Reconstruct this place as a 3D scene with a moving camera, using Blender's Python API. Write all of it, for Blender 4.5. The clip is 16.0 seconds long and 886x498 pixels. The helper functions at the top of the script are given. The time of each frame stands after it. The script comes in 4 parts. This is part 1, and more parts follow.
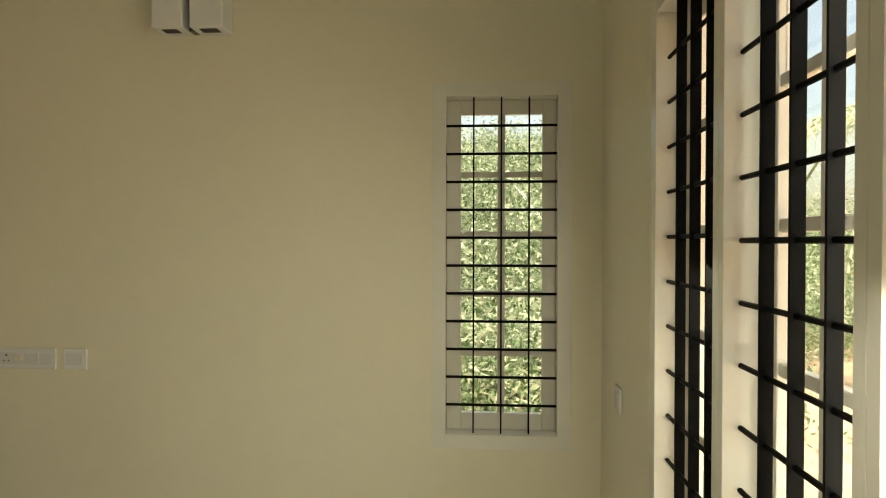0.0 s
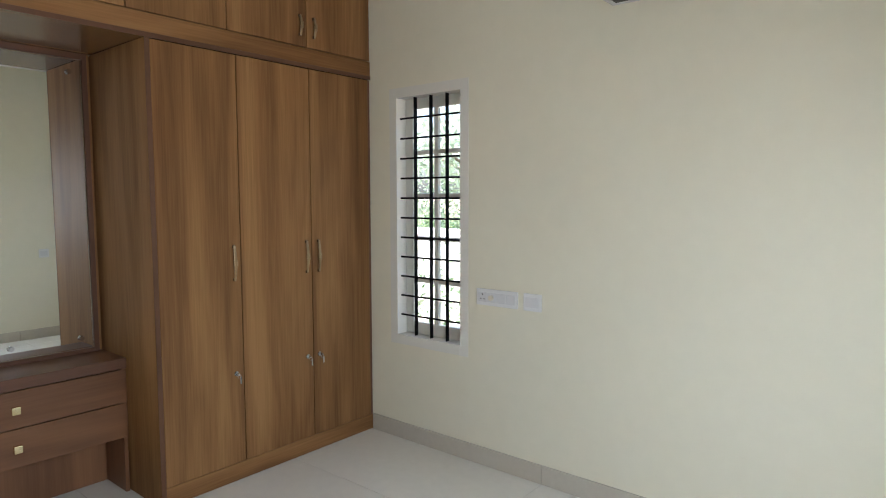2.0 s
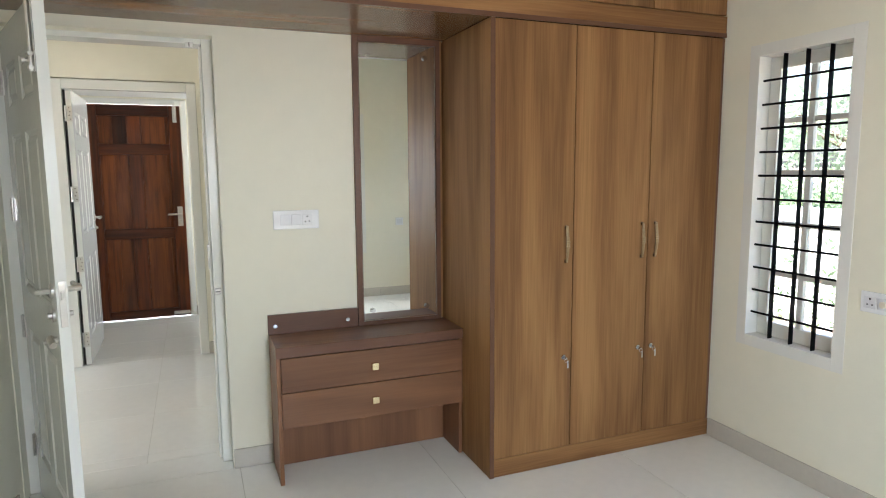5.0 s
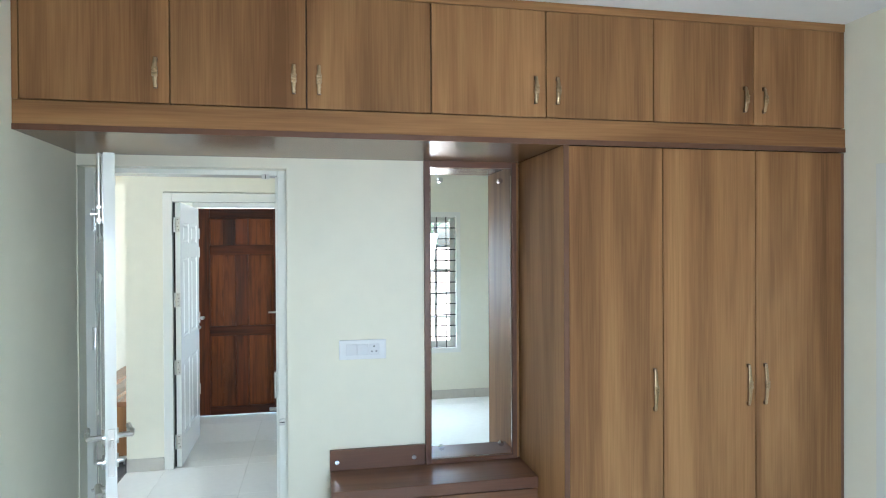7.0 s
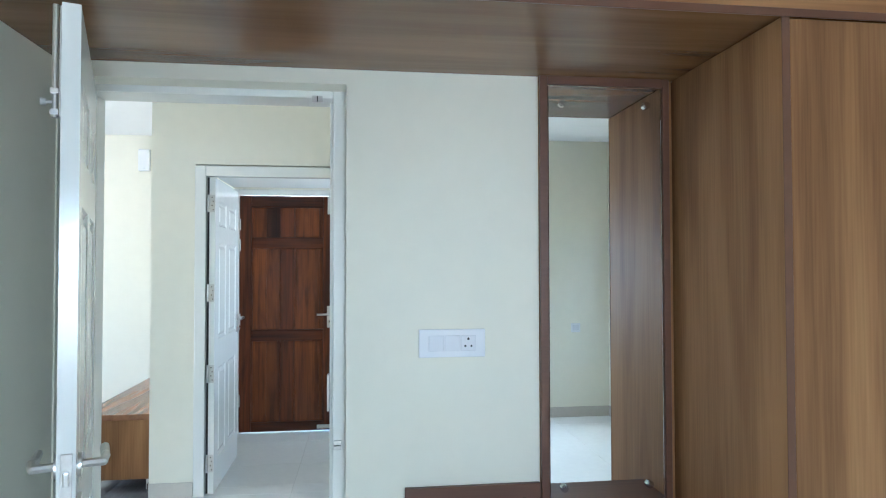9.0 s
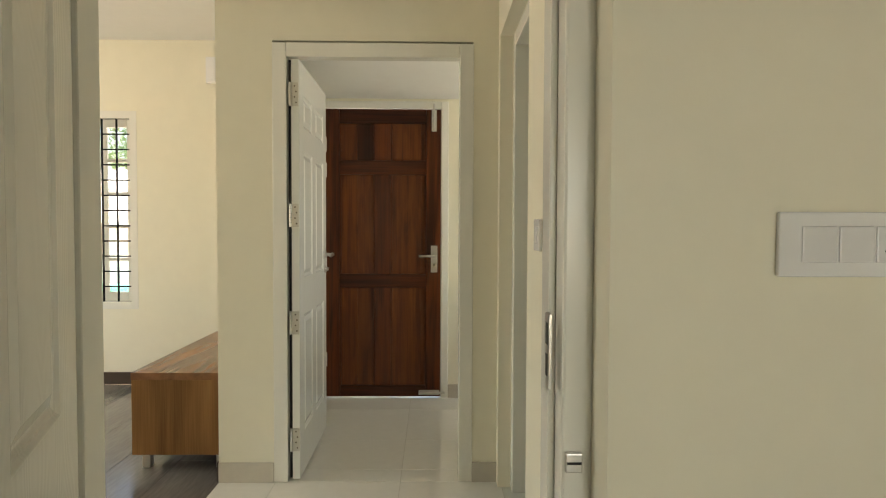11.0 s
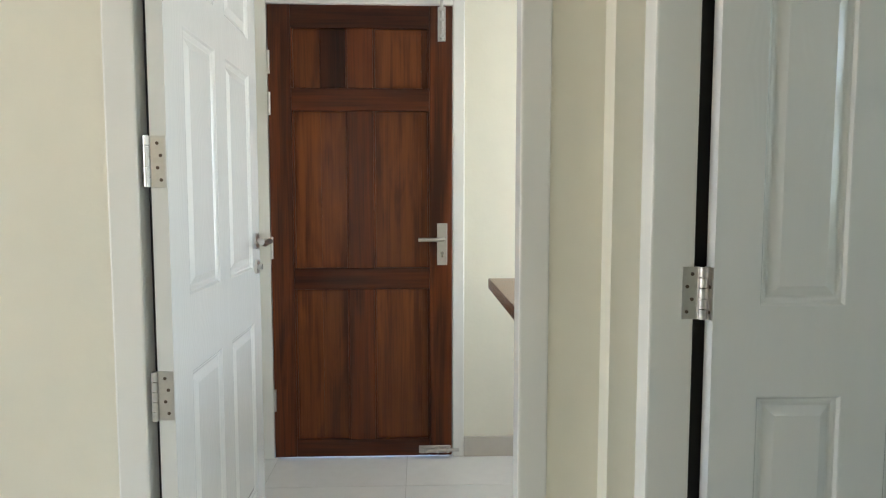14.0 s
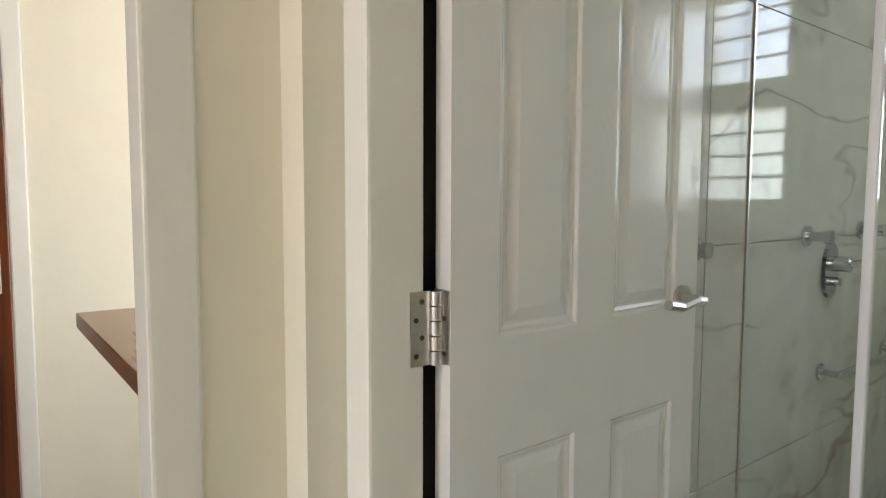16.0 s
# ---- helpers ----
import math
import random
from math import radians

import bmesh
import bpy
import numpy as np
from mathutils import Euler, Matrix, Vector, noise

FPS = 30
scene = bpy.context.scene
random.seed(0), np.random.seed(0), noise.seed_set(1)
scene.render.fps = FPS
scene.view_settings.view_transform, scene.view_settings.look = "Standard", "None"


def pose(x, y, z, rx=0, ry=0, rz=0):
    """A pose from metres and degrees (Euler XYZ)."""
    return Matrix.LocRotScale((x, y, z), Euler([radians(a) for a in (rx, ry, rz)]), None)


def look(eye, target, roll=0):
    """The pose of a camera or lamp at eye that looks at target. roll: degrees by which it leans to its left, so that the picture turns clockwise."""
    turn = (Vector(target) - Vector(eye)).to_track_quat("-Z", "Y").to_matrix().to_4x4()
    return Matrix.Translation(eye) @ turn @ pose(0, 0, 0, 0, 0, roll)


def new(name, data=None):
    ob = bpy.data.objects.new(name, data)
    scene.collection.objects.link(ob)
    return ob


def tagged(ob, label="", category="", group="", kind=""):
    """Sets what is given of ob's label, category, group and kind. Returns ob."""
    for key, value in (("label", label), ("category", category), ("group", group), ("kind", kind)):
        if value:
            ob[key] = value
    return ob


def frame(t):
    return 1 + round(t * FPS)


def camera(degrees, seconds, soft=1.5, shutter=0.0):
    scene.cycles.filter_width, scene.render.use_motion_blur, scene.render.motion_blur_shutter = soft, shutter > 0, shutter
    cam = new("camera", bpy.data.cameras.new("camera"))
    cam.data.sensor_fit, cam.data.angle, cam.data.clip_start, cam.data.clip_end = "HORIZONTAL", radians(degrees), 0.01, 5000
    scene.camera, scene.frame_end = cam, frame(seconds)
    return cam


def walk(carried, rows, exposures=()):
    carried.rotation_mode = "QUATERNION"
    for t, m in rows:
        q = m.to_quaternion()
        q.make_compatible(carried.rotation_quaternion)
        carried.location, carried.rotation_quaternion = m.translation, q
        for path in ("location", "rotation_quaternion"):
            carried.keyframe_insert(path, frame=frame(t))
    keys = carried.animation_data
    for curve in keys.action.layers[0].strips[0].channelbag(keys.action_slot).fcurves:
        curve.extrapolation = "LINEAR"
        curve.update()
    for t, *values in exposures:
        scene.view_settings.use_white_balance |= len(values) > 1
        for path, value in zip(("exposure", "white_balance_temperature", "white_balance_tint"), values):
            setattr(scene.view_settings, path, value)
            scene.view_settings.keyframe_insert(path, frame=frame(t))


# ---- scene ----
cam = camera(70.4, 16.0, soft=1.1)
PATH = [
    (0, (-0.582, 0.679, 1.374), (-0.718, 2.674, 1.352), 0.1),
    (0.5, (-0.615, 0.66, 1.408), (-1.091, 2.601, 1.335), -0.1),
    (1, (-0.643, 0.614, 1.393), (-1.46, 2.436, 1.284), -0.1),
    (1.5, (-0.663, 0.596, 1.389), (-1.756, 2.264, 1.24), -0.2),
    (2, (-0.685, 0.576, 1.398), (-1.96, 2.108, 1.233), -0.1),
    (2.5, (-0.707, 0.552, 1.399), (-2.129, 1.949, 1.229), -0.2),
    (3, (-0.718, 0.543, 1.384), (-2.257, 1.809, 1.212), -0.3),
    (3.5, (-0.723, 0.539, 1.371), (-2.352, 1.683, 1.17), -0.2),
    (4, (-0.74, 0.553, 1.358), (-2.43, 1.592, 1.108), -0.3),
    (4.2, (-0.765, 0.553, 1.36), (-2.475, 1.556, 1.098), -0.2),
    (4.5, (-0.824, 0.591, 1.395), (-2.589, 1.49, 1.12), -0.4),
    (5, (-0.896, 0.636, 1.433), (-2.739, 1.370, 1.181), -0.4),
    (5.2, (-0.911, 0.658, 1.454), (-2.779, 1.332, 1.221), -0.4),
    (7.3, (-1.105, 0.9, 1.715), (-3.069, 1.274, 1.727), -0.2),
    (7.5, (-1.176, 0.9, 1.73), (-3.140, 1.271, 1.764), -0.1),
    (8, (-1.393, 0.865, 1.650), (-3.358, 1.229, 1.721), 0.0),
    (8.5, (-1.648, 0.84, 1.535), (-3.617, 1.182, 1.605), 0.1),
    (9, (-1.941, 0.809, 1.452), (-3.924, 1.063, 1.501), -0.1),
    (9.5, (-2.208, 0.74, 1.38), (-4.203, 0.888, 1.394), -0.6),
    (9.7, (-2.29, 0.708, 1.35), (-4.286, 0.829, 1.363), -0.5),
    (11.8, (-3.642, 0.451, 1.198), (-5.638, 0.446, 1.081), 0.3),
    (12, (-3.761, 0.447, 1.205), (-5.757, 0.439, 1.076), 0.2),
    (12.5, (-4.036, 0.403, 1.2), (-6.031, 0.397, 1.058), 0.2),
    (13, (-4.304, 0.356, 1.186), (-6.298, 0.363, 1.034), 0.3),
    (13.5, (-4.527, 0.372, 1.183), (-6.52, 0.41, 1.029), 0.2),
    (14, (-4.704, 0.417, 1.19), (-6.697, 0.494, 1.038), 0.0),
    (14.5, (-4.849, 0.395, 1.192), (-6.823, 0.679, 1.042), 0.1),
    (15, (-4.986, 0.38, 1.21), (-6.876, 1.014, 1.054), -0.1),
    (15.5, (-5.097, 0.384, 1.191), (-6.849, 1.338, 1.047), 0.2),
    (16, (-5.227, 0.46, 1.185), (-6.811, 1.672, 1.033), 0.2),
]
EXPOSURES = [
    (0.0, 1.38, 9300, 2),
    (0.5, 1.53, 8900, 2),
    (1.0, 1.8, 6500, 12),
    (1.5, 1.98, 6100, 13),
    (2.0, 2.22, 5900, 10),
    (2.5, 2.37, 5750, 12),
    (3.5, 2.52, 5700, 12),
    (5.0, 2.76, 5900, 10),
    (7.5, 3.1, 4950, 2),
    (8.0, 3.03, 5000, 5),
    (8.5, 2.95, 4800, 2),
    (9.0, 2.9, 4800, 4),
    (9.5, 2.86, 5100, 4),
    (11.8, 1.82, 8200, 6),
    (12.5, 1.82, 8100, 5),
    (13.0, 2.0, 7400, 4),
    (13.5, 2.25, 6900, 2),
    (14.0, 2.72, 5850, 9),
    (14.5, 2.93, 5800, 14),
    (15.0, 3.02, 5750, 14),
    (15.5, 2.88, 5850, 14),
    (16.0, 2.82, 6400, 16),
]
walk(cam, [(t, look(eye, target, roll)) for t, eye, target, roll in PATH], EXPOSURES)

# ---- daylight ----
world = bpy.data.worlds.new("world")
scene.world = world
world.use_nodes = True
wn = world.node_tree
sky = wn.nodes.new("ShaderNodeTexSky")
sky.sky_type = "NISHITA"
sky.sun_disc = False
SUN_UP, SUN_TURN = 68.0, 150.0
sky.sun_elevation, sky.sun_rotation = radians(SUN_UP), radians(SUN_TURN)
sky.air_density, sky.dust_density = 1.0, 4.0
wn.links.new(sky.outputs["Color"], wn.nodes["Background"].inputs["Color"])
wn.nodes["Background"].inputs["Strength"].default_value = 0.15

sun = new("sun", bpy.data.lights.new("sun", "SUN"))
sun.data.energy, sun.data.angle, sun.data.color = 5.0, radians(0.6), (1.0, 0.95, 0.88)
# the sky's sun_rotation runs clockwise from +y as seen from above
to_sun = Vector((math.sin(radians(SUN_TURN)) * math.cos(radians(SUN_UP)), math.cos(radians(SUN_TURN)) * math.cos(radians(SUN_UP)), math.sin(radians(SUN_UP))))
sun.matrix_world = look(to_sun * 30, (0, 0, 0))


def window_light(name, eye, target, width, height, watts, colour=(0.93, 0.97, 1.0)):
    """An area lamp that stands in a window's opening for the light of the sky."""
    lamp = new(name, bpy.data.lights.new(name, "AREA"))
    lamp.data.shape, lamp.data.size, lamp.data.size_y = "RECTANGLE", width, height
    lamp.data.energy, lamp.data.color = watts, colour
    lamp.matrix_world = look(eye, target)
    return lamp


window_light("daylight_bedroom_east", (-0.05, 1.16, 1.28), (-3.0, 0.95, -1.9), 0.40, 1.30, 8.5)
window_light("daylight_bedroom_corner", (-0.072, 2.035, 1.28), (-3.0, 2.2, -1.0), 0.12, 1.30, 1.9)
window_light("daylight_bedroom_middle", (-0.075, 1.53, 1.28), (-0.9, 2.9, 1.28), 0.09, 1.30, 0.9)
window_light("daylight_living_south", (-5.8, -4.56, 1.4), (-5.8, 0.0, 1.3), 2.6, 1.5, 11.8)
window_light("daylight_bath_north", (-5.08, 3.42, 1.66), (-5.08, 1.0, 1.5), 0.96, 0.92, 2.4)
# added fill lamp that brightens the passage; no window is known here
window_light("passage_fill_north", (-6.9, 2.08, 1.3), (-6.9, 0.0, 1.1), 0.9, 1.2, 3.0)

# ---- materials ----
def material(name, colour, rough=0.5, metal=0.0, spread=0.06, scale=6.0, bump=0.0, bump_scale=60.0, stretch=(1, 1, 1), spec=0.5, rough_spread=0.0, piece=0.0):
    """A painted, tiled or metal surface: base colour with broad and fine variation, fine relief, and uneven gloss."""
    m = bpy.data.materials.new(name)
    m.use_nodes = True
    nt = m.node_tree
    b = nt.nodes["Principled BSDF"]
    b.inputs["Roughness"].default_value, b.inputs["Metallic"].default_value = rough, metal
    b.inputs["Specular IOR Level"].default_value = spec
    co = nt.nodes.new("ShaderNodeTexCoord")
    mp = nt.nodes.new("ShaderNodeMapping")
    mp.inputs["Scale"].default_value = stretch
    nt.links.new(co.outputs["Object"], mp.inputs["Vector"])
    n1, n2 = nt.nodes.new("ShaderNodeTexNoise"), nt.nodes.new("ShaderNodeTexNoise")
    n1.inputs["Scale"].default_value, n1.inputs["Detail"].default_value = scale * 0.25, 3
    n2.inputs["Scale"].default_value, n2.inputs["Detail"].default_value = scale * 4, 4
    add = nt.nodes.new("ShaderNodeMath")
    add.operation = "ADD"
    for n, s in ((n1, 0), (n2, 1)):
        nt.links.new(mp.outputs["Vector"], n.inputs["Vector"])
        nt.links.new(n.outputs["Fac"], add.inputs[s])
    ramp = nt.nodes.new("ShaderNodeMapRange")
    ramp.inputs["From Min"].default_value, ramp.inputs["From Max"].default_value = 0.6, 1.4
    ramp.inputs["To Min"].default_value, ramp.inputs["To Max"].default_value = 1 - spread, 1 + spread
    nt.links.new(add.outputs[0], ramp.inputs["Value"])
    mul = nt.nodes.new("ShaderNodeVectorMath")
    mul.operation = "SCALE"
    mul.inputs[0].default_value = colour
    last = ramp.outputs["Result"]
    if piece:
        info = nt.nodes.new("ShaderNodeObjectInfo")
        pr = nt.nodes.new("ShaderNodeMapRange")
        pr.inputs["To Min"].default_value, pr.inputs["To Max"].default_value = 1 - piece, 1 + piece
        nt.links.new(info.outputs["Random"], pr.inputs["Value"])
        pm = nt.nodes.new("ShaderNodeMath")
        pm.operation = "MULTIPLY"
        nt.links.new(last, pm.inputs[0])
        nt.links.new(pr.outputs["Result"], pm.inputs[1])
        last = pm.outputs[0]
    nt.links.new(last, mul.inputs["Scale"])
    nt.links.new(mul.outputs["Vector"], b.inputs["Base Color"])
    if rough_spread:
        rr = nt.nodes.new("ShaderNodeMapRange")
        rr.inputs["From Min"].default_value, rr.inputs["From Max"].default_value = 0.3, 0.7
        rr.inputs["To Min"].default_value, rr.inputs["To Max"].default_value = max(0.02, rough - rough_spread), rough + rough_spread
        nt.links.new(n1.outputs["Fac"], rr.inputs["Value"])
        nt.links.new(rr.outputs["Result"], b.inputs["Roughness"])
    if bump:
        n3 = nt.nodes.new("ShaderNodeTexNoise")
        n3.inputs["Scale"].default_value, n3.inputs["Detail"].default_value = bump_scale, 3
        nt.links.new(mp.outputs["Vector"], n3.inputs["Vector"])
        bp = nt.nodes.new("ShaderNodeBump")
        bp.inputs["Strength"].default_value, bp.inputs["Distance"].default_value = bump, 0.004
        nt.links.new(n3.outputs["Fac"], bp.inputs["Height"])
        nt.links.new(bp.outputs["Normal"], b.inputs["Normal"])
    return m


def wood(name, dark, light, axis, rough=0.35, knots=0.0, fine=1.0, piece=0.08, mid_weight=0.45, figure=(7, 0.35, 0.6), spec=0.5):
    """Wood whose grain runs along one axis: broad bands, fine streaks, and knots where wanted."""
    m = bpy.data.materials.new(name)
    m.use_nodes = True
    nt = m.node_tree
    b = nt.nodes["Principled BSDF"]
    b.inputs["Roughness"].default_value, b.inputs["Specular IOR Level"].default_value = rough, spec
    co = nt.nodes.new("ShaderNodeTexCoord")
    info = nt.nodes.new("ShaderNodeObjectInfo")
    shift = nt.nodes.new("ShaderNodeVectorMath")
    shift.operation = "MULTIPLY_ADD"
    shift.inputs[1].default_value = (1, 1, 1)
    nt.links.new(co.outputs["Object"], shift.inputs[0])
    off = nt.nodes.new("ShaderNodeMath")
    off.operation = "MULTIPLY"
    off.inputs[1].default_value = 17.0
    nt.links.new(info.outputs["Random"], off.inputs[0])
    nt.links.new(off.outputs[0], shift.inputs[2])

    def streaks(across, along, detail, distort):
        mp = nt.nodes.new("ShaderNodeMapping")
        mp.inputs["Scale"].default_value = [along if i == axis else across for i in range(3)]
        nt.links.new(shift.outputs[0], mp.inputs["Vector"])
        n = nt.nodes.new("ShaderNodeTexNoise")
        n.inputs["Scale"].default_value, n.inputs["Detail"].default_value, n.inputs["Distortion"].default_value = 1.0, detail, distort
        nt.links.new(mp.outputs["Vector"], n.inputs["Vector"])
        return n
    broad, mid, thin = streaks(figure[0], figure[1], 3, figure[2]), streaks(26, 0.9, 4, 0.4), streaks(150, 4.0, 2, 0.0)
    s1, s2 = nt.nodes.new("ShaderNodeMath"), nt.nodes.new("ShaderNodeMath")
    s1.operation = s2.operation = "MULTIPLY_ADD"
    s1.inputs[1].default_value, s2.inputs[1].default_value = mid_weight, 0.16 * fine
    nt.links.new(mid.outputs["Fac"], s1.inputs[0])
    nt.links.new(broad.outputs["Fac"], s1.inputs[2])
    nt.links.new(thin.outputs["Fac"], s2.inputs[0])
    nt.links.new(s1.outputs[0], s2.inputs[2])
    ramp = nt.nodes.new("ShaderNodeValToRGB")
    ramp.color_ramp.elements[0].color, ramp.color_ramp.elements[1].color = (*dark, 1), (*light, 1)
    level = nt.nodes.new("ShaderNodeMapRange")
    middle = 0.5 + 0.5 * mid_weight + 0.08 * fine
    level.inputs["From Min"].default_value, level.inputs["From Max"].default_value = middle - 0.23, middle + 0.23
    nt.links.new(s2.outputs[0], level.inputs["Value"])
    nt.links.new(level.outputs["Result"], ramp.inputs["Fac"])
    colour = ramp.outputs["Color"]
    if knots:
        mp = nt.nodes.new("ShaderNodeMapping")
        mp.inputs["Scale"].default_value = [1.9 if i == axis else 5.5 for i in range(3)]
        nt.links.new(shift.outputs[0], mp.inputs["Vector"])
        v = nt.nodes.new("ShaderNodeTexVoronoi")
        v.inputs["Scale"].default_value = 1.0
        nt.links.new(mp.outputs["Vector"], v.inputs["Vector"])
        kr = nt.nodes.new("ShaderNodeMapRange")
        kr.inputs["From Min"].default_value, kr.inputs["From Max"].default_value = 0.03, 0.13
        kr.inputs["To Min"].default_value, kr.inputs["To Max"].default_value = 1 - knots, 1.0
        nt.links.new(v.outputs["Distance"], kr.inputs["Value"])
        sc = nt.nodes.new("ShaderNodeVectorMath")
        sc.operation = "SCALE"
        nt.links.new(colour, sc.inputs[0])
        nt.links.new(kr.outputs["Result"], sc.inputs["Scale"])
        colour = sc.outputs["Vector"]
    pr = nt.nodes.new("ShaderNodeMapRange")
    pr.inputs["To Min"].default_value, pr.inputs["To Max"].default_value = 1 - piece, 1 + piece
    nt.links.new(info.outputs["Random"], pr.inputs["Value"])
    sp = nt.nodes.new("ShaderNodeVectorMath")
    sp.operation = "SCALE"
    nt.links.new(colour, sp.inputs[0])
    nt.links.new(pr.outputs["Result"], sp.inputs["Scale"])
    nt.links.new(sp.outputs["Vector"], b.inputs["Base Color"])
    bp = nt.nodes.new("ShaderNodeBump")
    bp.inputs["Strength"].default_value, bp.inputs["Distance"].default_value = 0.12, 0.002
    nt.links.new(thin.outputs["Fac"], bp.inputs["Height"])
    nt.links.new(bp.outputs["Normal"], b.inputs["Normal"])
    return m


def marble(name, base, vein):
    """Polished grey marble tile with soft clouds and broken, slanting brown veins."""
    m = material(name, base, rough=0.06, spread=0.10, scale=3.0, piece=0.04, spec=0.27)
    nt = m.node_tree
    b = nt.nodes["Principled BSDF"]
    colour = b.inputs["Base Color"].links[0].from_socket
    co = nt.nodes.new("ShaderNodeTexCoord")

    def veins(scale, turn, width, strength, mask_scale, lo, hi):
        mp, n = nt.nodes.new("ShaderNodeMapping"), nt.nodes.new("ShaderNodeTexNoise")
        mp.inputs["Rotation"].default_value = (turn, 0.3, 0.2)
        mp.inputs["Scale"].default_value = (1.0, 0.40, 1.3)
        nt.links.new(co.outputs["Object"], mp.inputs["Vector"])
        n.inputs["Scale"].default_value, n.inputs["Detail"].default_value, n.inputs["Roughness"].default_value = scale, 4, 0.45
        nt.links.new(mp.outputs["Vector"], n.inputs["Vector"])
        r = nt.nodes.new("ShaderNodeValToRGB")
        e = r.color_ramp.elements
        e[0].position, e[1].position = 0.5 - width, 0.5 + width
        e[0].color = e[1].color = (0, 0, 0, 1)
        e.new(0.5).color = (strength, strength, strength, 1)
        nt.links.new(n.outputs["Fac"], r.inputs["Fac"])
        patch, pr = nt.nodes.new("ShaderNodeTexNoise"), nt.nodes.new("ShaderNodeMapRange")
        patch.inputs["Scale"].default_value, patch.inputs["Detail"].default_value = mask_scale, 3
        nt.links.new(co.outputs["Object"], patch.inputs["Vector"])
        pr.inputs["From Min"].default_value, pr.inputs["From Max"].default_value = lo, hi
        nt.links.new(patch.outputs["Fac"], pr.inputs["Value"])
        vm = nt.nodes.new("ShaderNodeMath")
        vm.operation = "MULTIPLY"
        nt.links.new(r.outputs["Color"], vm.inputs[0])
        nt.links.new(pr.outputs["Result"], vm.inputs[1])
        return vm.outputs[0]
    for fac, tone in ((veins(1.4, 0.8, 0.07, 0.55, 2.2, 0.40, 0.60), (0.42, 0.39, 0.33)), (veins(1.7, 0.75, 0.011, 0.55, 2.4, 0.42, 0.58), vein), (veins(1.3, 0.9, 0.035, 0.45, 7.0, 0.50, 0.68), vein)):
        mx = nt.nodes.new("ShaderNodeMix")
        mx.data_type = "RGBA"
        mx.inputs["B"].default_value = (*tone, 1)
        nt.links.new(fac, mx.inputs["Factor"])
        nt.links.new(colour, mx.inputs["A"])
        colour = mx.outputs["Result"]
    nt.links.new(colour, b.inputs["Base Color"])
    return m


def clear_glass(name, tint=(1, 1, 1)):
    """A thin clear pane: lets light straight through and shines at a slant."""
    m = bpy.data.materials.new(name)
    m.use_nodes = True
    nt = m.node_tree
    nt.nodes.remove(nt.nodes["Principled BSDF"])
    tr, gl, mx, fr = (nt.nodes.new(n) for n in ("ShaderNodeBsdfTransparent", "ShaderNodeBsdfGlossy", "ShaderNodeMixShader", "ShaderNodeLayerWeight"))
    tr.inputs["Color"].default_value = (*tint, 1)
    gl.inputs["Roughness"].default_value = 0.01
    fr.inputs["Blend"].default_value = 0.5
    pw, sc = nt.nodes.new("ShaderNodeMath"), nt.nodes.new("ShaderNodeMath")
    pw.operation, sc.operation = "POWER", "MULTIPLY_ADD"
    pw.inputs[1].default_value, sc.inputs[1].default_value, sc.inputs[2].default_value = 5.0, 0.9, 0.035
    nt.links.new(fr.outputs["Facing"], pw.inputs[0])
    nt.links.new(pw.outputs[0], sc.inputs[0])
    nt.links.new(sc.outputs[0], mx.inputs["Fac"])
    nt.links.new(tr.outputs["BSDF"], mx.inputs[1])
    nt.links.new(gl.outputs["BSDF"], mx.inputs[2])
    nt.links.new(mx.outputs["Shader"], nt.nodes["Material Output"].inputs["Surface"])
    return m


WALL = material("wall_paint", (0.80, 0.765, 0.63), rough=0.45, spread=0.025, scale=3, bump=0.10, bump_scale=55, spec=0.3)
CEIL = material("ceiling_paint", (0.82, 0.82, 0.80), rough=0.7, spread=0.02, scale=3, bump=0.08, bump_scale=50)
WHITE = material("white_enamel", (0.80, 0.79, 0.73), rough=0.22, spread=0.02, scale=4, bump=0.05, bump_scale=24, stretch=(1, 1, 0.12))
DOORPAINT = material("door_enamel", (0.78, 0.78, 0.74), rough=0.15, spread=0.02, scale=5, bump=0.05, bump_scale=38, stretch=(1, 1, 0.06))
nt_ = DOORPAINT.node_tree
grain_, map_, co_, bump_, turns_, wave_ = (nt_.nodes.new(n) for n in ("ShaderNodeTexNoise", "ShaderNodeMapping", "ShaderNodeTexCoord", "ShaderNodeBump", "ShaderNodeMath", "ShaderNodeMath"))
grain_.inputs["Scale"].default_value, grain_.inputs["Detail"].default_value = 1.0, 1.5
map_.inputs["Scale"].default_value = (6.0, 3.0, 1.7)
turns_.operation, turns_.inputs[1].default_value = "MULTIPLY", 170.0
wave_.operation = "SINE"
bump_.inputs["Strength"].default_value, bump_.inputs["Distance"].default_value = 0.09, 0.0006
pb_ = nt_.nodes["Principled BSDF"]
nt_.links.new(co_.outputs["Object"], map_.inputs["Vector"])
nt_.links.new(map_.outputs["Vector"], grain_.inputs["Vector"])
nt_.links.new(grain_.outputs["Fac"], turns_.inputs[0])
nt_.links.new(turns_.outputs[0], wave_.inputs[0])
nt_.links.new(wave_.outputs[0], bump_.inputs["Height"])
nt_.links.new(pb_.inputs["Normal"].links[0].from_socket, bump_.inputs["Normal"])
nt_.links.new(bump_.outputs["Normal"], pb_.inputs["Normal"])
TILE = material("floor_tile", (0.75, 0.73, 0.67), rough=0.05, spread=0.04, scale=5, piece=0.02, rough_spread=0.02)
GROUT = material("tile_joint", (0.48, 0.45, 0.39), rough=0.8, spread=0.1)
